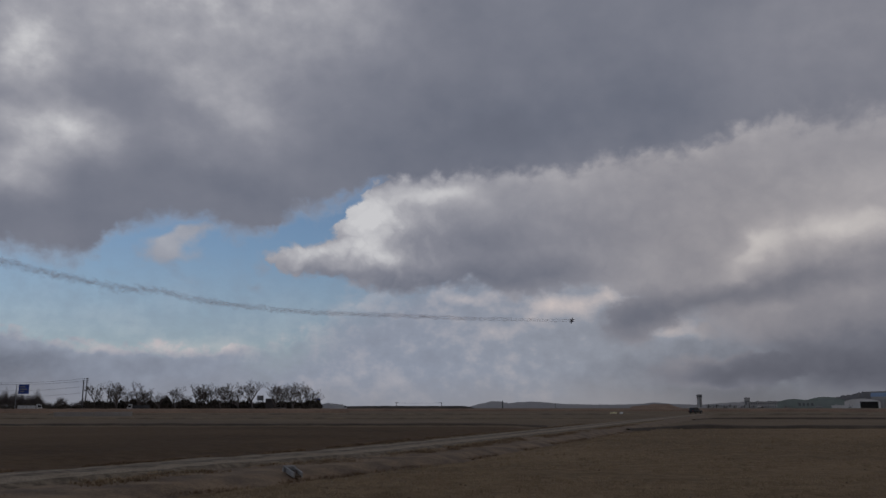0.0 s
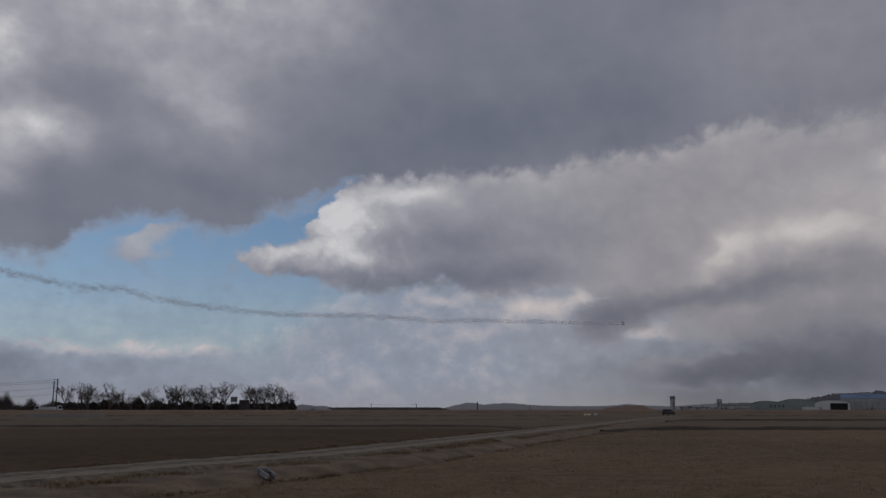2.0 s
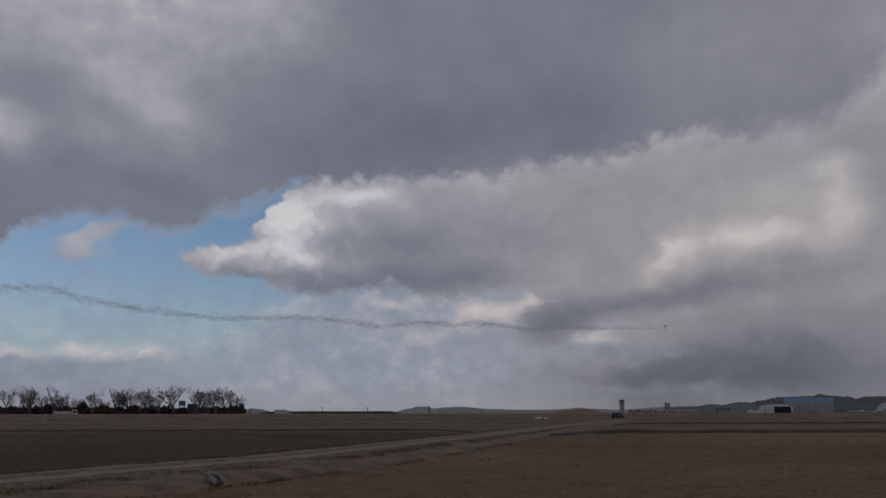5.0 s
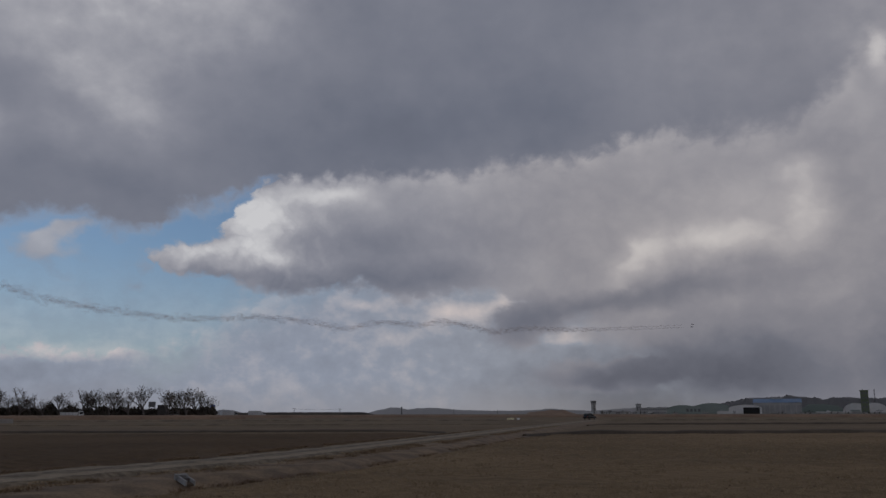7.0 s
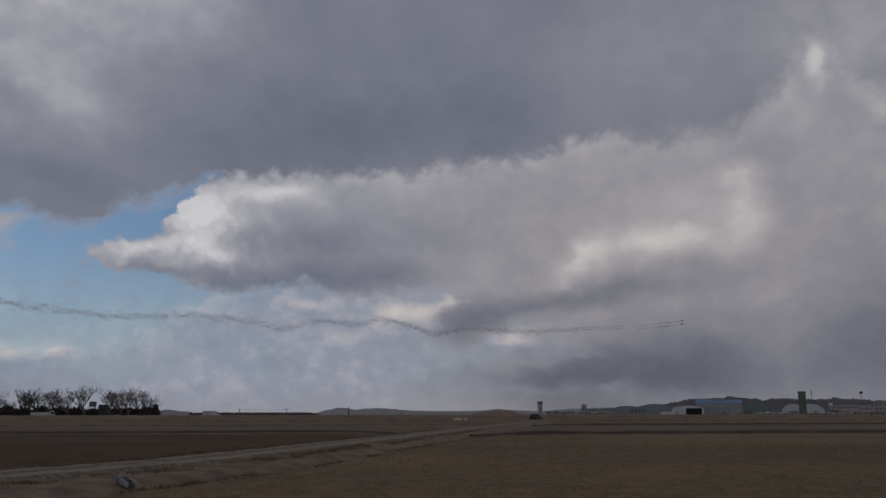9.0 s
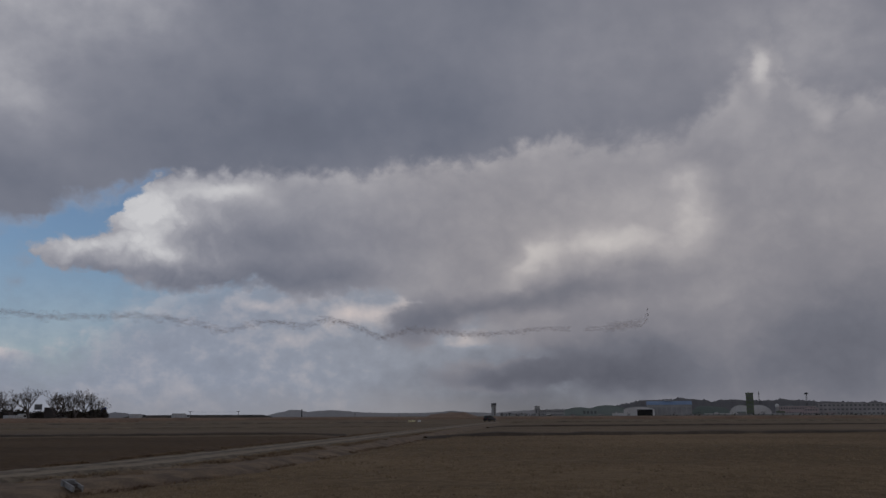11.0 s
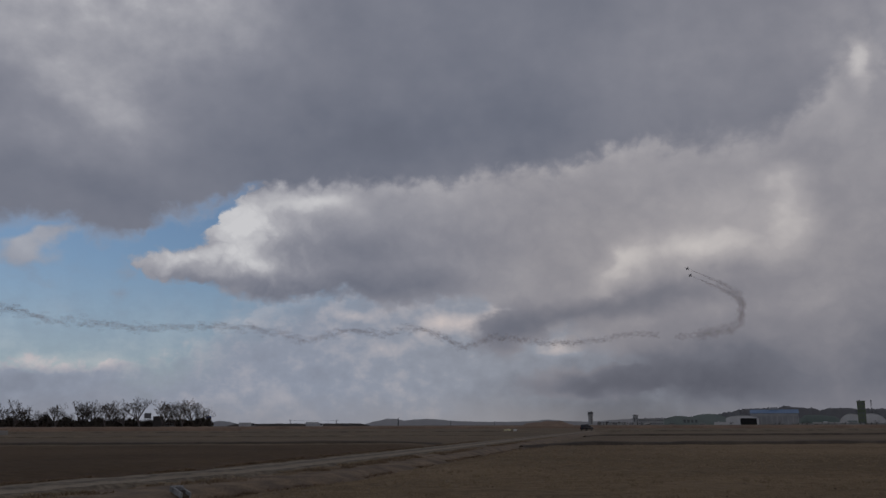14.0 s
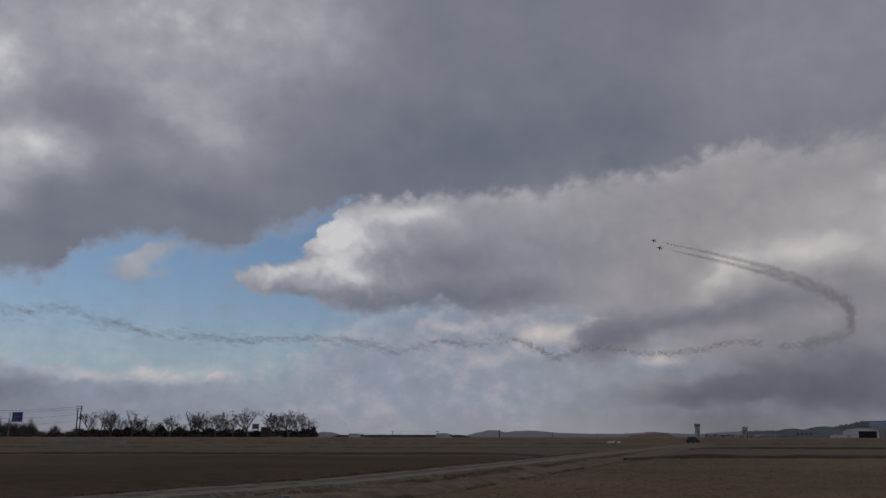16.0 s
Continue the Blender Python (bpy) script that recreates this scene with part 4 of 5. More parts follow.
block_building("grey_block", 35.7, 39.5, 0.66, 1560, 16, PALE_BLOCK, PALE_BLOCK, "long pale grey three-storey block with window rows", 3, 16)
block_building("grey_block", 39.7, 43.5, 0.5, 1600, 16, PALE_BLOCK, CONCRETE_FAR, "long pale grey two-storey block with window rows", 2, 14)
block_building("perimeter_wall", 28.4, 44.0, 0.045, 1400, 0.6, CONCRETE_FAR, CONCRETE_FAR, "long low grey perimeter wall of the airfield", roof=0.3)
for az, w, h, d, m, say in ((17.6, 0.25, 0.07, 1430, CONCRETE_FAR, "grey"), (19.6, 0.35, 0.10, 1440, WHITE_WALL, "white"), (21.1, 0.3, 0.06, 1420, PINK_WALL, "pale pink"), (22.9, 0.4, 0.08, 1430, CONCRETE_FAR, "grey"),
                            (24.6, 0.22, 0.12, 1420, WHITE_WALL, "white"), (26.9, 0.5, 0.06, 1415, CONCRETE_FAR, "grey"), (28.9, 0.3, 0.12, 1425, GREEN_WALL, "grey-green"), (31.4, 0.45, 0.11, 1420, CONCRETE_FAR, "grey"),
                            (32.6, 0.3, 0.16, 1430, WHITE_WALL, "white"), (33.6, 0.5, 0.22, 1440, OLIVE, "olive"), (34.5, 0.35, 0.12, 1425, CONCRETE_FAR, "grey"), (36.3, 0.5, 0.10, 1430, PINK_WALL, "pale pink"), (37.8, 0.4, 0.14, 1440, CONCRETE_FAR, "grey")):
    block_building("service_shed", az - w / 2, az + w / 2, h, d, 8, m, DARK_STEEL if w < 0.35 else m, "small low " + say + " service shed on the apron", 1, 3, 0.4)
control_tower(16.1, 0.85, 1500, 9.5, CONCRETE_FAR, HAZY_GLASS, "grey concrete control tower with a dark cab")
control_tower(3.83, 0.46, 1900, 2.3, DARK_STEEL, DARK_STEEL, "small dark lookout tower on the horizon")


def radome(az, el, d, r):
    t = thing("radome", "small white radar dome on a low building", "radar dome", facing(az, d, 0))
    h = tall(el, d)
    bm = bmesh.new()
    bmesh.ops.create_icosphere(bm, subdivisions=3, radius=r, matrix=pose(0, 0, h - r))
    part("shell", bm, WHITE_WALL, t, smooth=True)
    bm = bmesh.new()
    tube(bm, [(0, 0, 0), (0, 0, h - 1.6 * r)], [r * 0.8, r * 0.8], 8)
    part("base", bm, CONCRETE_FAR, t)


radome(33.42, 0.66, 1500, 3.2)


# ---- roadside ----


def blue_sign(az, d, z0, z1, w, label):
    t = thing("road_sign", label, "road sign", facing(az, d))
    bm = bmesh.new()
    box(bm, (-w / 2, -0.08, z0), (w / 2, 0.0, z1))
    rounded(bm, 0.03, 1)
    face = part("panel", bm, SIGN_BLUE, t, "blue sign panel with pale lettering bars")
    for i, (x0, x1, z) in enumerate(((-0.36, 0.10, 0.74), (-0.36, 0.30, 0.50), (-0.36, 0.02, 0.26))):
        bm = bmesh.new()
        zz = z0 + (z1 - z0) * z
        box(bm, (x0 * w, -0.10, zz - (z1 - z0) * 0.05), (x1 * w, -0.084, zz + (z1 - z0) * 0.05))
        part("lettering_bar", bm, TRUCK_GREY, face)
    bm = bmesh.new()
    tube(bm, [(-w * 0.72, 0.25, 0), (-w * 0.72, 0.25, z1 * 0.98)], [0.14, 0.11], 8)
    part("post", bm, STEEL, t)
    for f in (0.3, 0.75):
        bm = bmesh.new()
        z = z0 + (z1 - z0) * f
        tube(bm, [(-w * 0.72, 0.25, z), (-w * 0.5, 0.12, z), (w * 0.3, 0.12, z)], [0.06, 0.06, 0.06], 6)
        part("bracket", bm, STEEL, t)
    return t


blue_sign(-25.30, 345, 6.4, 9.7, 3.3, "blue direction sign on a steel bracket post")
blue_sign(-8.02, 360, 3.9, 5.3, 1.9, "small blue road sign on a steel bracket post")


def hoarding(az, d, z0, z1, w, mat, label):
    t = thing("hoarding", label, "hoarding", facing(az, d))
    bm = bmesh.new()
    box(bm, (-w / 2, -0.12, z0), (w / 2, 0.0, z1))
    rounded(bm, 0.03, 1)
    part("board", bm, mat, t)
    for x in (-w * 0.36, w * 0.36):
        bm = bmesh.new()
        tube(bm, [(x, 0.14, 0), (x, 0.14, z1 - 0.1)], [0.1, 0.09], 6)
        part("post", bm, DARK_STEEL, t)


hoarding(-11.62, 345, 4.3, 6.2, 2.5, TRUCK_GREY, "weathered grey-brown hoarding on two posts")
hoarding(-10.98, 329, 1.2, 4.9, 3.6, SIGN_BROWN, "dark brown hoarding back among the trees")


def shed(az, d, w, h, deep, label, mat):
    t = thing("shed", label, "shed", facing(az, d, 0, 12))
    bm = bmesh.new()
    box(bm, (-w / 2, 0, 0), (w / 2, deep, h * 0.7))
    part("wall", bm, mat, t)
    bm = bmesh.new()
    prism(bm, [(-w / 2 - 0.3, h * 0.7), (0, h), (w / 2 + 0.3, h * 0.7), (w / 2 + 0.3, h * 0.7 + 0.12), (0, h + 0.14), (-w / 2 - 0.3, h * 0.7 + 0.12)], -0.3, deep + 0.3)
    part("roof", bm, TRUCK_GREY, t)
    bm = bmesh.new()
    box(bm, (-w * 0.3, -0.06, 0), (w * 0.1, -0.01, h * 0.55))
    part("door", bm, DARK_OPEN, t)


shed(-10.35, 331, 4.0, 2.6, 4, "small grey farm shed below the trees", TRUCK_GREY)
shed(-23.1, 352, 5.5, 3.0, 4, "low grey shed beside the road", TRUCK_GREY)


POLE_GREY = surface("dark_pole_concrete", (0.06, 0.057, 0.054), (0.12, 0.115, 0.11), 1.0, 0.9, 0.2)


def pole(az, d, h, arms, label, twin=0.0):
    t = thing("utility_pole", label, "utility pole", facing(az, d), "utility poles")
    for o in ((-twin, twin) if twin else (0.0,)):
        bm = bmesh.new()
        tube(bm, [(o, 0, -0.3), (o, 0, h * (1 if o >= 0 else 0.93))], [0.24, 0.16], 8)
        part("post", bm, POLE_GREY, t)
    for i in range(arms):
        z = h * (0.97 - 0.06 * i)
        bm = bmesh.new()
        box(bm, (-1.1, -0.06, z - 0.06), (1.1, 0.06, z + 0.06))
        a = part("crossarm", bm, DARK_STEEL, t)
        for x in (-1.0, -0.5, 0.5, 1.0):
            bm = bmesh.new()
            tube(bm, [(x, 0, z + 0.06), (x, 0, z + 0.30)], [0.07, 0.05], 6)
            part("insulator", bm, CONCRETE, a)
    if twin:
        bm = bmesh.new()
        tube(bm, [(twin + 0.45, -0.1, h * 0.66), (twin + 0.45, -0.1, h * 0.75)], [0.28, 0.28], 8)
        part("transformer", bm, TRUCK_GREY, t)



pole(-22.0, 345, 12.3, 3, "twin concrete utility pole with crossarms", 0.55)
for az, d, h in ((-3.0, 560, 5.0), (-0.1, 560, 4.9), (7.2, 900, 6.0), (10.0, 1100, 6.0), (-18.2, 350, 7.2)):
    pole(az, d, h, 1, "slender far utility pole with one crossarm")


def wire(p, q, sag, r=0.035):
    bm = bmesh.new()
    pts = []
    for i in range(13):
        f = i / 12
        v = Vector(p).lerp(Vector(q), f)
        v.z -= sag * 4 * f * (1 - f)
        pts.append(tuple(v))
    tube(bm, pts, [r] * 13, 4)
    tagged(part("power_wire", bm, DARK_STEEL), "black sagging overhead power wire", "wire", "overhead wires")


for z, s in ((12.0, 1.7), (11.2, 1.5), (9.2, 1.6), (7.0, 1.5)):
    wire(spot(-22.02, 345, z), spot(-33.0, 330, z + 1.5), s + 1.0)
for z in (4.7,):
    wire(spot(-3.0, 560, z), spot(-0.1, 560, z - 0.1), 0.3)


def guard_rail(az0, az1, d, label):
    t = thing("guard_rail", label, "guard rail", facing((az0 + az1) / 2, d))
    w = span(az0, az1, d)
    bm = bmesh.new()
    prism(bm, [(-w / 2, 0.55), (w / 2, 0.55), (w / 2, 0.85), (-w / 2, 0.85)], -0.06, 0.0)
    part("rail", bm, STEEL, t)
    for i in range(int(w / 4)):
        bm = bmesh.new()
        x = -w / 2 + (i + 0.5) * 4
        tube(bm, [(x, 0.07, -0.1), (x, 0.07, 0.8)], [0.06, 0.06], 6)
        part("post", bm, STEEL, t)


guard_rail(-34, -19.3, 309, "dull steel guard rail along the road")


def culvert_wall():
    """The long low concrete wall of a channel before the road."""
    d = 182
    w = span(-23.6, -19.2, d)
    t = thing("channel_wall", "long low weathered concrete channel wall", "concrete wall", facing(-21.4, d))
    for i in range(6):
        bm = bmesh.new()
        x0, x1 = -w / 2 + w * i / 6, -w / 2 + w * (i + 1) / 6 - 0.06
        box(bm, (x0, 0, -0.5), (x1, 0.35, 0.80 + 0.03 * (i % 2)))
        rounded(bm, 0.03, 1)
        part("wall_panel", bm, CHANNEL, t)


culvert_wall()


# the road that the lorries use
def road_d(az):
    """The far road's distance: it swings away beyond the trees."""
    f = min(1.0, max(0.0, (az + 13.0) / 6.0))
    return 316 + 134 * f * f * (3 - 2 * f)


def far_road():
    bm = bmesh.new()
    pts = [spot(a, road_d(a)) for a in range(-50, 6, 2)]
    rows = [[bm.verts.new((x, y - 3.5, 0.15)), bm.verts.new((x, y + 3.5, 0.15))] for x, y, _ in pts]
    for a, b in zip(rows, rows[1:]):
        bm.faces.new((a[0], b[0], b[1], a[1]))
    tagged(part("far_road", bm, surface("asphalt", (0.035, 0.035, 0.036), (0.065, 0.064, 0.062), 0.6)), "grey asphalt road behind the paddies", "road", kind="structure")


far_road()


# ---- vehicles ----


def wheel(owner, x, y, r, w):
    bm = bmesh.new()
    tube(bm, [(x, y - w / 2, r), (x, y - w * 0.42, r), (x, y + w * 0.42, r), (x, y + w / 2, r)], [r * 0.9, r, r, r * 0.9], 16)
    wh = part("wheel", bm, RUBBER, owner)
    bm = bmesh.new()
    tube(bm, [(x, y - w / 2 - 0.015, r), (x, y + w / 2 + 0.015, r)], [r * 0.55, r * 0.55], 12)
    part("rim", bm, STEEL, wh)


def lorry(label, box_mat, cab_mat, length, bed_h, low_bed=False):
    """A lorry whose nose points to +x: chassis, cab, body, wheels, lamps."""
    t = thing("lorry", label, "lorry", Matrix())
    bm = bmesh.new()
    box(bm, (-length / 2, -0.45, 0.55), (length / 2 - 0.3, 0.45, 0.85))
    part("chassis", bm, DARK_STEEL, t)
    bm = bmesh.new()
    c = length / 2
    prism(bm, [(c - 1.75, 0.6), (c - 0.05, 0.6), (c, 1.2), (c - 0.12, 1.6), (c - 0.35, 2.45), (c - 0.6, 2.6), (c - 1.75, 2.6)], -1.1, 1.1)
    rounded(bm, 0.05, 2)
    cab = part("cab", bm, cab_mat, t)
    bm = bmesh.new()
    prism(bm, [(c - 1.35, 1.55), (c - 0.3, 1.55), (c - 0.48, 2.3), (c - 1.35, 2.3)], -1.112, 1.112)
    part("side_window", bm, GLASS_DARK, cab)
    bm = bmesh.new()
    box(bm, (-length / 2, -1.15, 0.95), (c - 1.95, 1.15, bed_h))
    rounded(bm, 0.04, 1)
    body = part("cargo_body", bm, box_mat, t)
    if not low_bed:
        for i in range(5):
            bm = bmesh.new()
            x = -length / 2 + (length - 1.95) * (i + 0.5) / 5
            box(bm, (x - 0.04, -1.18, 1.0), (x + 0.04, -1.152, bed_h - 0.05))
            part("body_rib", bm, TRUCK_GREY, body)
    for x in (c - 0.95, -length / 2 + 1.1, -length / 2 + 2.1):
        for y in (-0.95, 0.95):
            wheel(t, x, y, 0.48, 0.3)
    for y in (-0.85, 0.85):
        bm = bmesh.new()
        box(bm, (c - 0.06, y - 0.16, 0.85), (c + 0.012, y + 0.16, 1.05))
        part("headlight", bm, WHITE_WALL, t)
        bm = bmesh.new()
        box(bm, (-length / 2 - 0.02, y - 0.14, 0.75), (-length / 2 + 0.02, y + 0.14, 0.93))
        part("tail_light", bm, LAMP_RED, t)
    return t


truck_a = lorry("white lorry with a low cargo body", TRUCK_WHITE, TRUCK_WHITE, 7.2, 2.15)
truck_b = lorry("white box lorry on the far road", TRUCK_WHITE, TRUCK_WHITE, 8.4, 3.1)
truck_c = lorry("dark dump lorry with a white cab", DARK_STEEL, TRUCK_WHITE, 7.4, 2.3)
truck_d = lorry("pale grey box lorry on the far road", TRUCK_WHITE, TRUCK_GREY, 7.8, 2.9)


def car():
    t = thing("parked_car", "small black hatchback parked beside the farm track", "car", facing(15.83, 248, 0.02, 56))
    bm = bmesh.new()
    low = [(-2.0, 0.30), (2.0, 0.30), (2.08, 0.55), (2.02, 0.80), (1.75, 0.93), (0.95, 1.02), (-1.75, 1.05), (-2.02, 0.95), (-2.08, 0.6)]
    prism(bm, low, -0.83, 0.83)
    rounded(bm, 0.07, 2)
    body = part("body", bm, CAR_PAINT, t, smooth=True)
    bm = bmesh.new()
    cabin = [(-1.85, 1.03), (0.98, 1.01), (0.25, 1.62), (-0.3, 1.70), (-1.2, 1.69), (-1.68, 1.55)]
    prism(bm, cabin, -0.74, 0.74)
    rounded(bm, 0.08, 2)
    cab = part("cabin", bm, CAR_PAINT, t, smooth=True)
    for lo, hi in ((-1.55, -0.55), (-0.47, 0.55)):
        for y in (-1, 1):
            bm = bmesh.new()
            top = (lo + 0.08, min(hi - 0.02, 0.22))
            prism(bm, [(lo, 1.08), (hi, 1.08), (top[1], 1.55), (top[0], 1.55)], y * 0.735, y * 0.752)
            part("side_window", bm, GLASS_DARK, cab)
    bm = bmesh.new()
    vs = [bm.verts.new(p) for p in ((0.97, -0.62, 1.05), (0.97, 0.62, 1.05), (0.34, 0.58, 1.58), (0.34, -0.58, 1.58))]
    bm.faces.new(vs)
    bmesh.ops.solidify(bm, geom=bm.faces[:], thickness=0.02)
    part("windscreen", bm, GLASS_DARK, cab)
    for x in (-1.28, 1.28):
        for y in (-0.76, 0.76):
            wheel(t, x, y, 0.30, 0.19)
    for y in (-0.62, 0.62):
        bm = bmesh.new()
        box(bm, (1.98, y - 0.16, 0.66), (2.09, y + 0.16, 0.80))
        part("headlight", bm, STEEL, body)
        bm = bmesh.new()
        box(bm, (-2.10, y - 0.12, 0.72), (-1.98, y + 0.12, 0.92))
        part("tail_light", bm, LAMP_RED, body)
        bm = bmesh.new()
        box(bm, (0.62, (0.9 if y > 0 else -0.9) - 0.09, 1.02), (0.74, (0.9 if y > 0 else -0.9) + 0.09, 1.16))
        part("mirror", bm, CAR_PAINT, body)
    return t


car()


def sheet(az, d, w, mat, label):
    """A crumpled sheet lying on the field."""
    bm = bmesh.new()
    n = 8
    g = [[bm.verts.new((w * (i / n - 0.5), 1.4 * (j / n - 0.5), 0.22 + 0.20 * noise.noise((i * 0.7, j * 0.6, az)))) for i in range(n + 1)] for j in range(n + 1)]
    for j in range(n):
        for i in range(n):
            bm.faces.new((g[j][i], g[j][i + 1], g[j + 1][i + 1], g[j + 1][i]))
    bmesh.ops.solidify(bm, geom=bm.faces[:], thickness=0.25)
    ob = part("plastic_sheet", bm, mat)
    ob.matrix_basis = facing(az, d, 0.30) @ pose(0, 0, 0, 14, 0, 0)
    tagged(ob, label, "plastic sheet")


sheet(10.83, 196, 1.5, SHEET, "pale yellow crumpled plastic sheet on the field")
sheet(11.32, 192, 0.7, WHITE_SHEET, "small white crumpled plastic sheet on the field")


def outlet():
    """A field outlet: a U-shaped concrete trough set slanting in the bank, with its gate slot."""
    t = thing("field_outlet", "weathered concrete irrigation outlet trough in the bank", "irrigation outlet", pose(-3.96, 23.95, -0.03, 0, 0, 34) @ pose(0, 0, 0, 12, 0, 0) @ Matrix.Diagonal((0.50, 0.52, 0.46, 1)))
    bm = bmesh.new()
    box(bm, (-0.30, -0.60, -0.25), (-0.20, 0.42, 0.05))
    box(bm, (0.16, -0.60, -0.25), (0.26, 0.42, 0.05))
    rounded(bm, 0.015, 1)
    part("side_wall", bm, CONCRETE, t)
    bm = bmesh.new()
    box(bm, (-0.20, -0.60, -0.25), (0.16, 0.42, -0.14))
    part("trough_floor", bm, BUND_SOIL, t)
    bm = bmesh.new()
    box(bm, (-0.36, 0.42, -0.25), (0.32, 0.66, 0.09))
    rounded(bm, 0.02, 1)
    part("headwall", bm, CONCRETE, t, "pale concrete headwall")
    bm = bmesh.new()
    box(bm, (-0.20, -0.10, -0.13), (0.16, -0.04, 0.03))
    part("gate_board", bm, BARK, t, "small wooden sluice board")


outlet()


# ---- loose ground cover ----


def tufts(name, count, size, mat, label, seed, lo=1.7, hi=4.4, y0=10.0, y1=90.0):
    """Dead grass tufts along the verge: blades in fans, joined."""
    rng = random.Random(seed)
    verts, faces = [], []
    for i in range(count):
        y = y0 + (y1 - y0) * rng.random() ** 1.7
        o = rng.uniform(lo, hi)
        side = 1 if rng.random() < 0.72 else -1
        g = (path_x(y + 1.0) - path_x(y - 1.0)) / 2.0
        n = Vector((1, -g, 0)).normalized()
        p = Vector((path_x(y), y, 0)) + n * (o * side if side > 0 else -min(o, 2.8))
        if noise.noise((p.x * 0.5, p.y * 0.5, 6.0)) < -0.15:
            continue
        z = ground_height(p.x, p.y) + 0.02
        for b in range(7):
            a = rng.uniform(0, 2 * math.pi)
            h = size * rng.uniform(0.5, 1.3)
            r = rng.uniform(0.02, 0.16)
            q = p + Vector((math.cos(a) * r, math.sin(a) * r, 0))
            tip = q + Vector((math.cos(a) * h * rng.uniform(0.3, 1.0), math.sin(a) * h * rng.uniform(0.3, 1.0), h * rng.uniform(0.4, 1.0)))
            w = Vector((-math.sin(a), math.cos(a), 0)) * 0.012
            k = len(verts)
            verts += [tuple(q - w + Vector((0, 0, z))), tuple(q + w + Vector((0, 0, z))), tuple(tip + Vector((0, 0, z)))]
            faces.append((k, k + 1, k + 2))
    me = bpy.data.meshes.new(name)
    me.from_pydata(verts, [], faces)
    me.materials.append(mat)
    tagged(new(name, me), label, "grass", kind="stuff")


STRAW = surface("straw", (0.24, 0.18, 0.10), (0.46, 0.36, 0.22), 2.0, 0.95, 0.2)
STUBBLE = surface("cut_stubble", (0.21, 0.148, 0.085), (0.40, 0.30, 0.18), 2.0, 0.95, 0.2)
TUFT = surface("dead_tuft", (0.14, 0.09, 0.05), (0.32, 0.22, 0.13), 2.0, 0.95, 0.2)
tufts("grass_tufts", 14000, 0.105, TUFT, "dead brown grass tufts along the track", 21)
tufts("straw_tufts", 5200, 0.075, STRAW, "pale straw tufts along the track edge", 22, 1.45, 2.3, 9, 120)


def stubble(count, seed):
    """Cut rice stubble in rows along the track, over the field east of it."""
    rng = random.Random(seed)
    verts, faces = [], []
    for i in range(count):
        a, d = rng.uniform(-14, 46), 12 + 62 * rng.random() ** 1.5
        x, y, _ = spot(a, d)
        g = x * 0.94 - y * 0.34
        g = round(g / 0.32) * 0.32 + rng.gauss(0, 0.11)
        along = x * 0.34 + y * 0.94
        x, y = 0.94 * g + 0.34 * along, -0.34 * g + 0.94 * along
        if path_gap(x, y) < 4.6 or y > 69 or noise.noise((x * 0.25, y * 0.25, 3.0)) < -0.2:
            continue
        z = ground_height(x, y) - 0.01
        for b in range(4):
            w, h = rng.uniform(0.008, 0.018), rng.uniform(0.03, 0.09)
            ox, oy = rng.uniform(-0.05, 0.05), rng.uniform(-0.05, 0.05)
            lx = rng.uniform(-0.06, 0.06)
            k = len(verts)
            verts += [(x + ox - w, y + oy, z), (x + ox + w, y + oy, z), (x + ox + lx, y + oy + 0.02, z + h)]
            faces.append((k, k + 1, k + 2))
    me = bpy.data.meshes.new("rice_stubble")
    me.from_pydata(verts, [], faces)
    me.materials.append(STUBBLE)
    tagged(new("rice_stubble", me), "pale cut rice stubble in rows on the paddy", "stubble", kind="stuff")


stubble(20000, 41)


def clods(count, seed):
    rng = random.Random(seed)
    base = bmesh.new()
    bmesh.ops.create_icosphere(base, subdivisions=1, radius=1.0)
    shape = [v.co.copy() for v in base.verts]
    tris = [[v.index for v in f.verts] for f in base.faces]
    base.free()
    verts, faces = [], []
    for i in range(count):
        a, d = rng.uniform(-34, 48), 12 + 60 * rng.random() ** 1.6
        x, y, _ = spot(a, d)
        if abs(path_gap(x, y)) < 1.9:
            continue
        near = 1.5 if 1.9 < path_gap(x, y) < 5 else 1.0
        r = rng.uniform(0.008, 0.018) * near * rng.choice((0.7, 1, 1, 1.5))
        z = ground_height(x, y)
        k = len(verts)
        for s in shape:
            j = 1 + 0.45 * noise.noise((s.x * 1.7 + i, s.y * 1.7, s.z * 1.7))
            verts.append((x + s.x * r * 1.4 * j, y + s.y * r * j, z + r * 0.4 + s.z * r * 0.7 * j))
        faces += [[k + q for q in f] for f in tris]
    me = bpy.data.meshes.new("soil_clods")
    me.from_pydata(verts, [], faces)
    me.materials.append(CLOD)
    tagged(new("soil_clods", me), "dark crumbly soil clods scattered over the paddies", "soil", kind="stuff")


clods(1500, 31)


# ---- aircraft and smoke ----


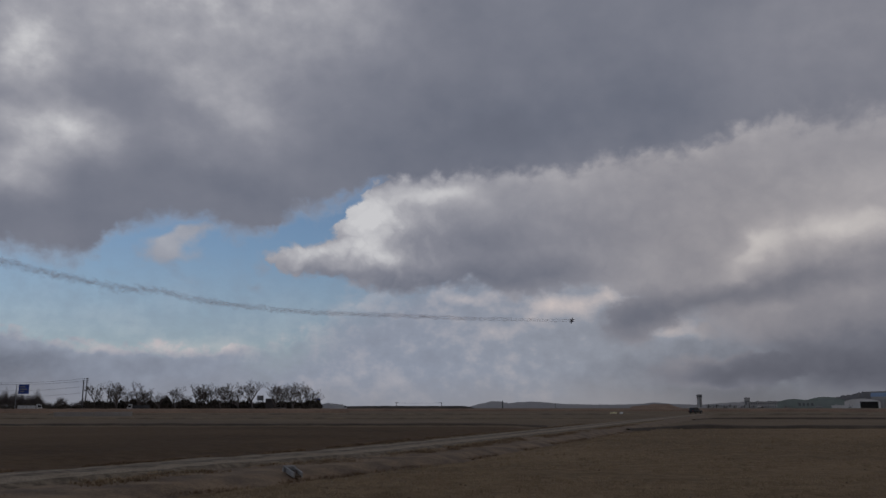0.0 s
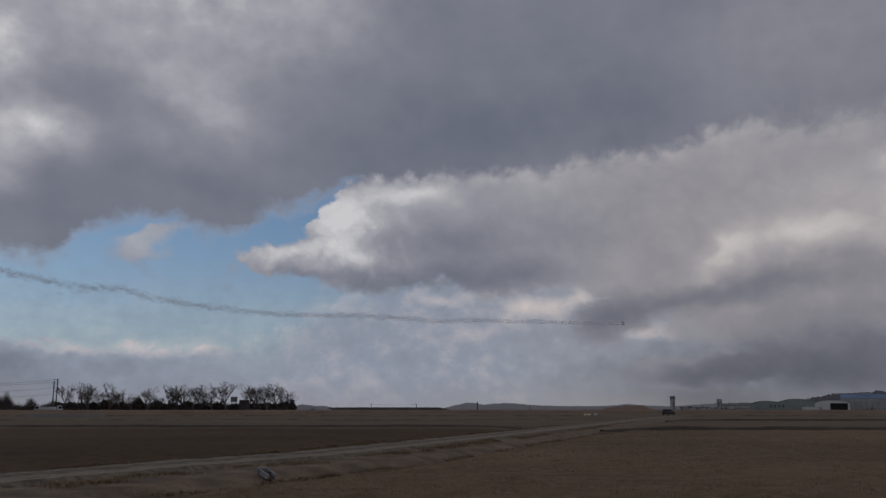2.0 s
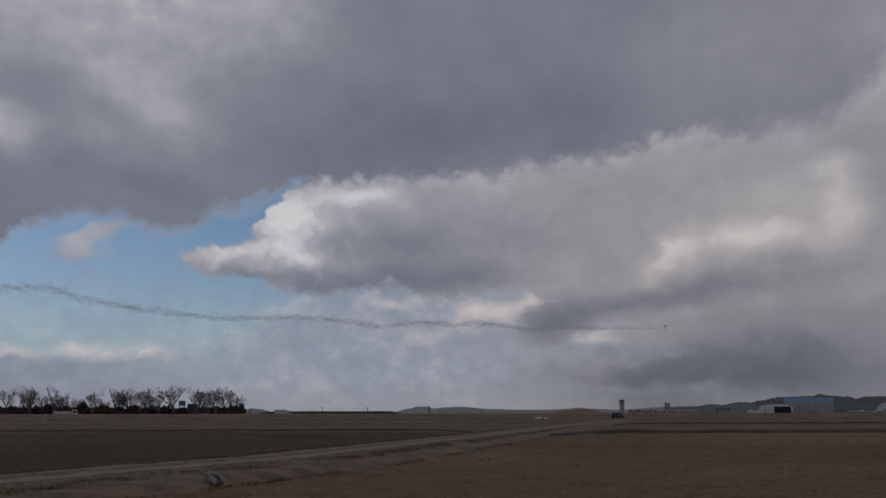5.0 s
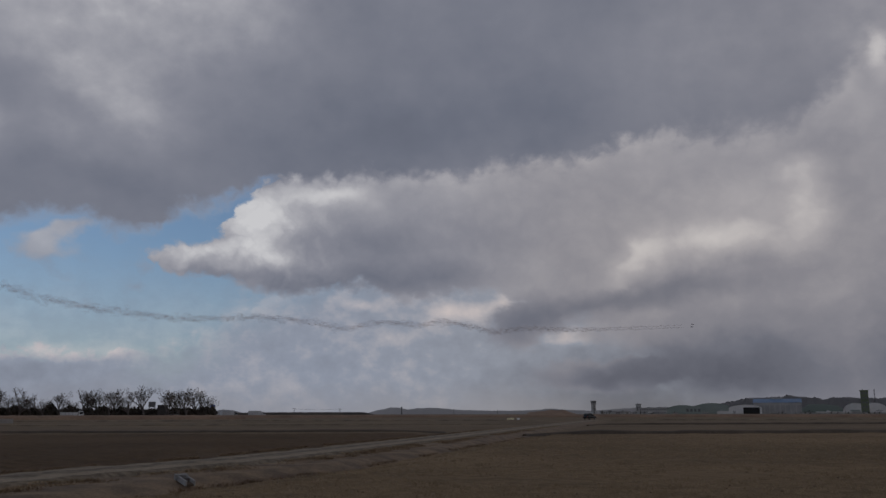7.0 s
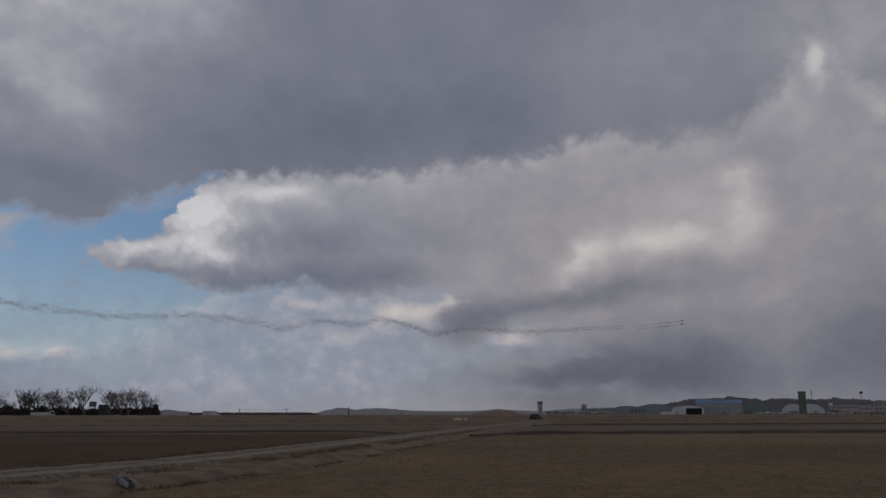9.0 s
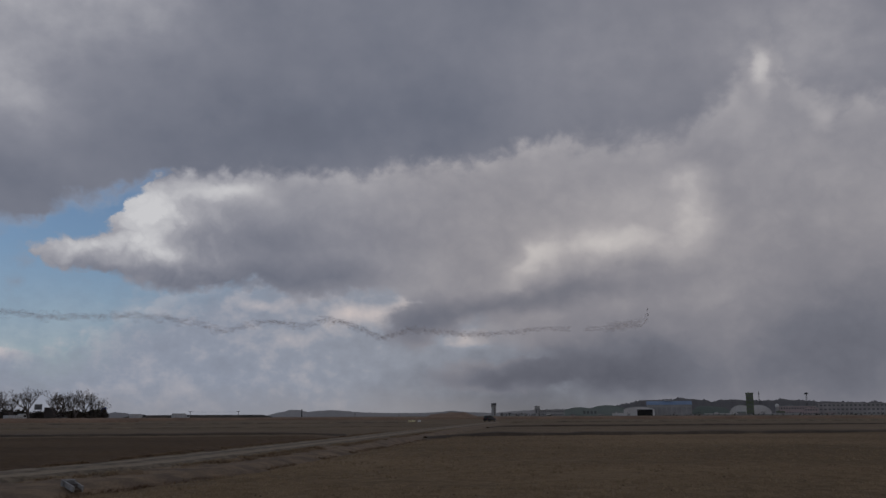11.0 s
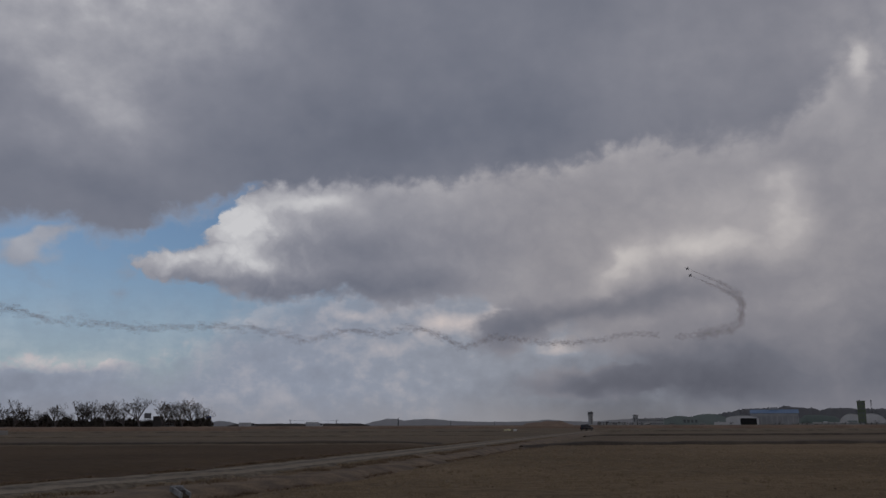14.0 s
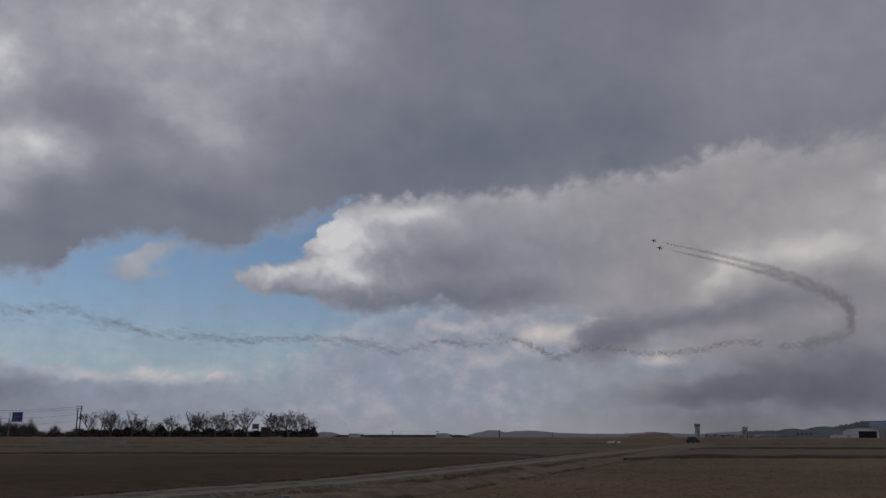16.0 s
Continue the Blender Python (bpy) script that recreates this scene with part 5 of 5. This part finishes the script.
def jet():
    """A small twin-engined jet trainer, nose to +y: fuselage, canopy, wings, tail."""
    t = thing("jet_aircraft", "dark blue and white display jet trailing smoke", "jet aircraft", Matrix(), "display jets")
    bm = bmesh.new()
    tube(bm, [(0, 6.6, -0.15), (0, 6.0, -0.1), (0, 4.6, 0.0), (0, 2.5, 0.15), (0, 0.5, 0.15), (0, -2.5, 0.1), (0, -4.6, 0.1), (0, -6.0, 0.15)], [0.05, 0.30, 0.62, 0.92, 1.02, 0.98, 0.8, 0.42], 14)
    part("fuselage", bm, JET_BLUE, t, smooth=True)
    bm = bmesh.new()
    bmesh.ops.create_icosphere(bm, subdivisions=2, radius=1.0, matrix=pose(0, 2.9, 0.72) @ Matrix.Diagonal((0.5, 2.0, 0.62, 1)))
    part("canopy", bm, GLASS_DARK, t, "dark glass canopy", smooth=True)
    for s in (-1, 1):
        bm = bmesh.new()
        pts = ((0.8, 1.5), (4.95, -1.1), (4.95, -2.3), (0.8, -1.9))
        up = [bm.verts.new((s * x, y, 0.62 - 0.09 * x + 0.07)) for x, y in pts]
        dn = [bm.verts.new((s * x, y, 0.62 - 0.09 * x - 0.07)) for x, y in pts]
        bm.faces.new(up), bm.faces.new(dn[::-1])
        for i in range(4):
            bm.faces.new((up[i], dn[i], dn[(i + 1) % 4], up[(i + 1) % 4]))
        bmesh.ops.recalc_face_normals(bm, faces=bm.faces)
        part("wing", bm, JET_BLUE, t)
        bm = bmesh.new()
        pts = ((0.5, -3.9), (2.6, -5.3), (2.6, -6.1), (0.5, -5.8))
        up = [bm.verts.new((s * x, y, 0.25 - 0.08 * x + 0.05)) for x, y in pts]
        dn = [bm.verts.new((s * x, y, 0.25 - 0.08 * x - 0.05)) for x, y in pts]
        bm.faces.new(up), bm.faces.new(dn[::-1])
        for i in range(4):
            bm.faces.new((up[i], dn[i], dn[(i + 1) % 4], up[(i + 1) % 4]))
        bmesh.ops.recalc_face_normals(bm, faces=bm.faces)
        part("tailplane", bm, JET_WHITE, t)
        bm = bmesh.new()
        tube(bm, [(s * 0.95, 2.3, -0.1), (s * 0.98, 0.0, -0.1), (s * 0.85, -3.0, -0.1), (s * 0.6, -4.4, -0.05)], [0.42, 0.48, 0.45, 0.36], 10)
        part("engine_nacelle", bm, JET_WHITE, t, smooth=True)
    bm = bmesh.new()
    pts = ((-3.2, 0.9), (-5.2, 3.1), (-6.3, 3.1), (-5.9, 0.6))
    a = [bm.verts.new((0.07, y, z)) for y, z in pts]
    b = [bm.verts.new((-0.07, y, z)) for y, z in pts]
    bm.faces.new(a), bm.faces.new(b[::-1])
    for i in range(4):
        bm.faces.new((a[i], b[i], b[(i + 1) % 4], a[(i + 1) % 4]))
    bmesh.ops.recalc_face_normals(bm, faces=bm.faces)
    part("fin", bm, JET_BLUE, t)
    return t


def smoke_material(name, thin, dense):
    m = bpy.data.materials.new(name)
    m.use_nodes = True
    t = m.node_tree
    t.nodes.remove(t.nodes["Principled BSDF"])
    k = Nodes(t)
    pos = k.add("ShaderNodeTexCoord").outputs[3]
    body = k.add("ShaderNodeMixShader", {0: 0.6, 1: k.add("ShaderNodeBsdfDiffuse", ((0.97, 0.92, 0.91, 1),)).outputs[0], 2: k.add("ShaderNodeBsdfTranslucent", ((0.97, 0.92, 0.91, 1),)).outputs[0]})
    thick = k.ramp(k.noise(pos, 0.22, 3, 0.5), 0.36, 0.66, thin, dense)
    uneven = k.ramp(k.add("ShaderNodeObjectInfo").outputs["Random"], 0.0, 1.0, 0.75, 1.25, smooth=False)
    out = k.add("ShaderNodeMixShader", {0: k.math("MULTIPLY", thick, uneven), 1: k.add("ShaderNodeBsdfTransparent").outputs[0], 2: body.outputs[0]})
    t.links.new(out.outputs[0], t.nodes["Material Output"].inputs[0])
    return m


THIN_SMOKE = smoke_material("thin_display_smoke", 0.017, 0.042)
BROAD_SMOKE = smoke_material("broad_display_smoke", 0.022, 0.046)
# seconds, azimuth, height in degrees, distance: the leader's way
FLIGHT = ((-11.0, -35.0, 10.6, 1190), (-9.0, -27.2, 8.6, 1475), (-7.2, -20.8, 7.4, 1717), (-5.0, -12.6, 6.46, 1970), (-2.8, -3.1, 5.99, 2125), (0.0, 8.42, 5.60, 2300), (3.5, 16.2, 5.40, 2850),
          (7.0, 22.44, 5.50, 3300), (9.0, 25.2, 5.80, 3500), (10.2, 25.95, 6.10, 3560), (11.3, 26.05, 6.85, 3380), (12.5, 25.55, 8.10, 3000), (14.5, 21.05, 10.25, 2680), (16.0, 14.05, 12.32, 2560), (17.0, 9.0, 13.4, 2540))
WING = ((-11.0, 0.0, -0.14), (0.0, -0.02, -0.12), (7.0, -0.05, -0.16), (10.0, 0.0, -0.28), (12.5, 0.08, -0.40), (14.5, 0.2, -0.45), (16.0, 0.34, -0.48), (17.0, 0.36, -0.48))


def hermite(t, rows, col):
    """A smooth curve through a column of rows."""
    ts = [r[0] for r in rows]
    i = min(max(int(np.searchsorted(ts, t)) - 1, 0), len(rows) - 2)

    def slope(j):
        a, b = max(j - 1, 0), min(j + 1, len(rows) - 1)
        return (rows[b][col] - rows[a][col]) / (rows[b][0] - rows[a][0])
    h = ts[i + 1] - ts[i]
    s = (t - ts[i]) / h
    return ((2 * s ** 3 - 3 * s ** 2 + 1) * rows[i][col] + (s ** 3 - 2 * s ** 2 + s) * h * slope(i) + (-2 * s ** 3 + 3 * s ** 2) * rows[i + 1][col] + (s ** 3 - s ** 2) * h * slope(i + 1))


def flight(t, second):
    az, el, d = (hermite(t, FLIGHT, c) for c in (1, 2, 3))
    if second:
        az, el = az + hermite(t, WING, 1), el + hermite(t, WING, 2)
    return Vector(spot(az, d, 1.6 + d * math.tan(radians(el))))


def flight_pose(t, second):
    p = flight(t, second)
    way = (flight(t + 0.08, second) - flight(t - 0.08, second)).normalized()
    turn = (flight(t + 0.6, second) - 2 * p + flight(t - 0.6, second))
    lift = (Vector((0, 0, 1)) + turn * 0.10).normalized()
    side = way.cross(lift).normalized()
    lift = side.cross(way)
    m = Matrix((side, way, lift)).transposed().to_4x4()
    m.translation = p
    return m


jet_a = jet()
jet_b = copy_thing(jet_a, Matrix())
jet_a.scale = jet_b.scale = (1.25, 1.25, 1.25)
tagged(jet_b, "dark blue and white display jet flying as wingman")


def puff_mesh(seed, wide, long, ragged, mat):
    """A ragged flake of smoke in two nested skins, long in y, broad in x and thin in z."""
    bm = bmesh.new()
    for size in (1.0, 0.62):
        skin = bmesh.ops.create_icosphere(bm, subdivisions=2, radius=1.0)["verts"]
        for v in skin:
            c = v.co.copy()
            n = size * (1 + ragged * noise.noise(c * 1.6 + Vector((seed, size * 9, 0))) + 0.55 * ragged * noise.noise(c * 4.0 + Vector((0, seed, size * 5))))
            v.co = Vector((c.x * wide * 0.5 * n, c.y * long * n - 0.75 * long, c.z * 1.2 * n + 0.25 * noise.noise((c.x * 2, c.y * 2, seed))))
    me = bpy.data.meshes.new("smoke_puff")
    bm.to_mesh(me)
    bm.free()
    me.materials.append(mat)
    for f in me.polygons:
        f.use_smooth = True
    return me


SLIM_PUFFS = [puff_mesh(60 + i, 10.0, 11.0, 0.55, THIN_SMOKE) for i in range(6)]
MID_PUFFS = [puff_mesh(80 + i, 17.0, 12.0, 0.55, THIN_SMOKE) for i in range(6)]
BROAD_PUFFS = [puff_mesh(70 + i, 46.0, 21.0, 0.34, BROAD_SMOKE) for i in range(6)]
# seconds at which the smoke was left, metres that eddies lift it in the end
EDDIES = ((-11, 0), (-7.1, 2), (-6.4, 14), (-6.0, 7), (-5.7, 2), (-4.9, -3), (-4.0, -12), (-3.2, -4), (-2.8, 6), (-2.1, -2), (-1.5, -20), (-1.0, 6), (-0.3, 2), (0.0, 22), (0.6, 1), (1.2, -29),
          (2.0, -2), (2.9, -9), (3.5, -20), (4.7, -14), (6.1, 18), (7.3, -14), (8.5, -12), (9.5, 0), (17, 0))
WIND = Vector((-11.5, -1.0, 0.5))


def flake_pose(t, second, turn):
    """Along the flight's way, turned about it: 0 lies on edge."""
    p = flight(t, second)
    way = (flight(t + 0.08, second) - flight(t - 0.08, second)).normalized()
    flat = way.cross(p).normalized()
    m = Matrix((way.cross(flat) * -1.0, way, flat)).transposed().to_4x4()
    if m.determinant() < 0:
        m = Matrix((way.cross(flat), way, flat)).transposed().to_4x4()
    m.translation = p
    return m @ Matrix.Rotation(radians(turn), 4, "Y")


def smoke_trail(label, second, t0, t1, spacing, seed, puffs):
    """Flakes left along the way; each drifts with the wind, sways and opens as it grows old. Returns each with its rows."""
    rng = random.Random(seed)
    owner = tagged(new("smoke_trail"), label, "smoke trail", "smoke trails")
    out = []
    t = t0
    while t < t1:
        speed = (flight(t + 0.05, second) - flight(t - 0.05, second)).length / 0.1
        if 6.75 < t < 7.25:
            t += spacing / speed
            continue
        ob = new("smoke_puff", rng.choice(puffs))
        ob.parent = owner
        rate = rng.uniform(0.45, 1.0) * rng.choice((-1, 1))
        tilt = Euler((radians(rng.uniform(-10, 10)), 0, radians(rng.uniform(-9, 9))))
        s = t * 0.9
        sway = Vector((noise.noise((s * 1.0, 1, 4.0)), noise.noise((s * 1.0, 2, 5.0)), 0.8 * noise.noise((s * 1.5, 3, 6.0)) + 0.75 * noise.noise((s * 4.5, 3, 8.0))))
        sway.z *= 0.4
        lift = hermite(t, EDDIES, 1)
        scatter = Vector((rng.gauss(0, 1), rng.gauss(0, 1), rng.gauss(-0.2, 1)))
        if rng.random() < 0.16:
            scatter.z = -abs(scatter.z) * 2.2
        home = flake_pose(t, second, 0)

        def old(age, drifted, t=t, rate=rate, tilt=tilt, sway=sway, scatter=scatter, home=home, lift=lift):
            opened = 1 - math.exp(-age / (5.0 if 0 < t < 8.2 else 2.3))
            m = flake_pose(t, second, 80 * opened * rate)
            m = m @ Matrix.Identity(4).lerp(tilt.to_matrix().to_4x4(), opened)
            m = Matrix.LocRotScale((0, 0, 0), m.to_quaternion(), None)
            m.translation = home.translation + WIND * drifted + sway * (0.085 * min(age, 24.0) ** 1.9) + scatter * ((0.22 if t > 8.2 else 0.45) * min(age, 22) ** 0.75) + Vector((0, 0, lift * (1 - math.exp(-(age / 8.0) ** 2))))
            return m
        if t <= 0:
            rows = [(u, old(u - t, u)) for u in (0.0, 4.0, 8.0, 12.0, 16.0)]
        else:
            # not yet made: it waits beyond the clouds
            away = home.copy()
            away.translation = home.translation * (5200 / home.translation.length)
            rows = [(0.0, away)] + ([(t - 0.04, away)] if t > 0.06 else [])
            rows.append((t, home))
            for u in (t + 0.8, t + 2.5, t + 5.5, t + 9.5):
                if u < 15.6:
                    rows.append((u, old(u - t, u - t)))
            if t < 15.9:
                rows.append((16.0, old(16.0 - t, 16.0 - t)))
        out.append((ob, rows))
        t += spacing / speed
    return out


smoke = []
for second in (False, True):
    for a, b in ((-10.8, -5.4), (-5.4, 0.0)):
        smoke += smoke_trail("drifting grey-brown display smoke, already dispersing", second, a, b, 4.6, 70 + second + int(a), SLIM_PUFFS)
    for a, b in ((0.04, 5.0), (5.02, 8.2)):
        smoke += smoke_trail("thin grey display smoke trailing the jets", second, a, b, 4.8, 90 + second + int(a), MID_PUFFS)
    for a, b in ((8.22, 12.6), (12.62, 15.95)):
        smoke += smoke_trail("fresh broad grey display smoke behind a turning jet", second, a, b, 7.4, 90 + second + int(a), BROAD_PUFFS)


def along_road(t, lorry_rows, back):
    """A lorry's pose by its azimuth on the far road."""
    az = float(np.interp(t, [r[0] for r in lorry_rows], [r[1] for r in lorry_rows]))
    d = road_d(az) + (1.7 if back else -1.7)
    p, q = spot(az - 0.5, road_d(az - 0.5)), spot(az + 0.5, road_d(az + 0.5))
    heading = math.degrees(math.atan2(q[1] - p[1], q[0] - p[0]))
    return pose(*spot(az, d, 0.15), 0, 0, heading + (180 if back else 0))


def motions():
    walk(cloud_near, [(0, pose(0, 0, 0)), (4, pose(0, 0, 0, 0.12, 0, 0.42)), (8, pose(0, 0, 0, 0.25, 0, 0.85)), (12, pose(0, 0, 0, 0.38, 0, 1.30)), (16, pose(0, 0, 0, 0.5, 0, 1.75))])
    walk(cloud_far, [(0, pose(0, 0, 0)), (8, pose(0, 0, 0, 0, 0, 0.26)), (16, pose(0, 0, 0, 0, 0, 0.58))])
    for ob, rows, back in ((truck_a, ((0, -24.9), (3, -20.8), (4, -19.3), (6.5, -16.6), (8, -15.1), (10, -13.5), (16, -9.3)), False),
                           (truck_b, ((0, -6.7), (3.5, -5.6), (7, -5.3), (9, -4.7), (12.5, -2.7), (14.5, -1.1), (16, 0.3)), False),
                           (truck_c, ((0, -18.9), (1, -20.8), (2, -22.4), (3, -23.9), (6, -28.5), (16, -43)), True),
                           (truck_d, ((0, -9.6), (4, -8.2), (7, -7.0), (9, -6.3), (12.5, -5.9), (14.5, -5.6), (16, -5.3)), False)):
        walk(ob, [(t, along_road(t, rows, back)) for t in range(0, 17, 1)])
    for ob, second in ((jet_a, False), (jet_b, True)):
        walk(ob, [(t * 0.5, flight_pose(t * 0.5, second)) for t in range(33)])
    for ob, rows in smoke:
        walk(ob, rows)


motions()
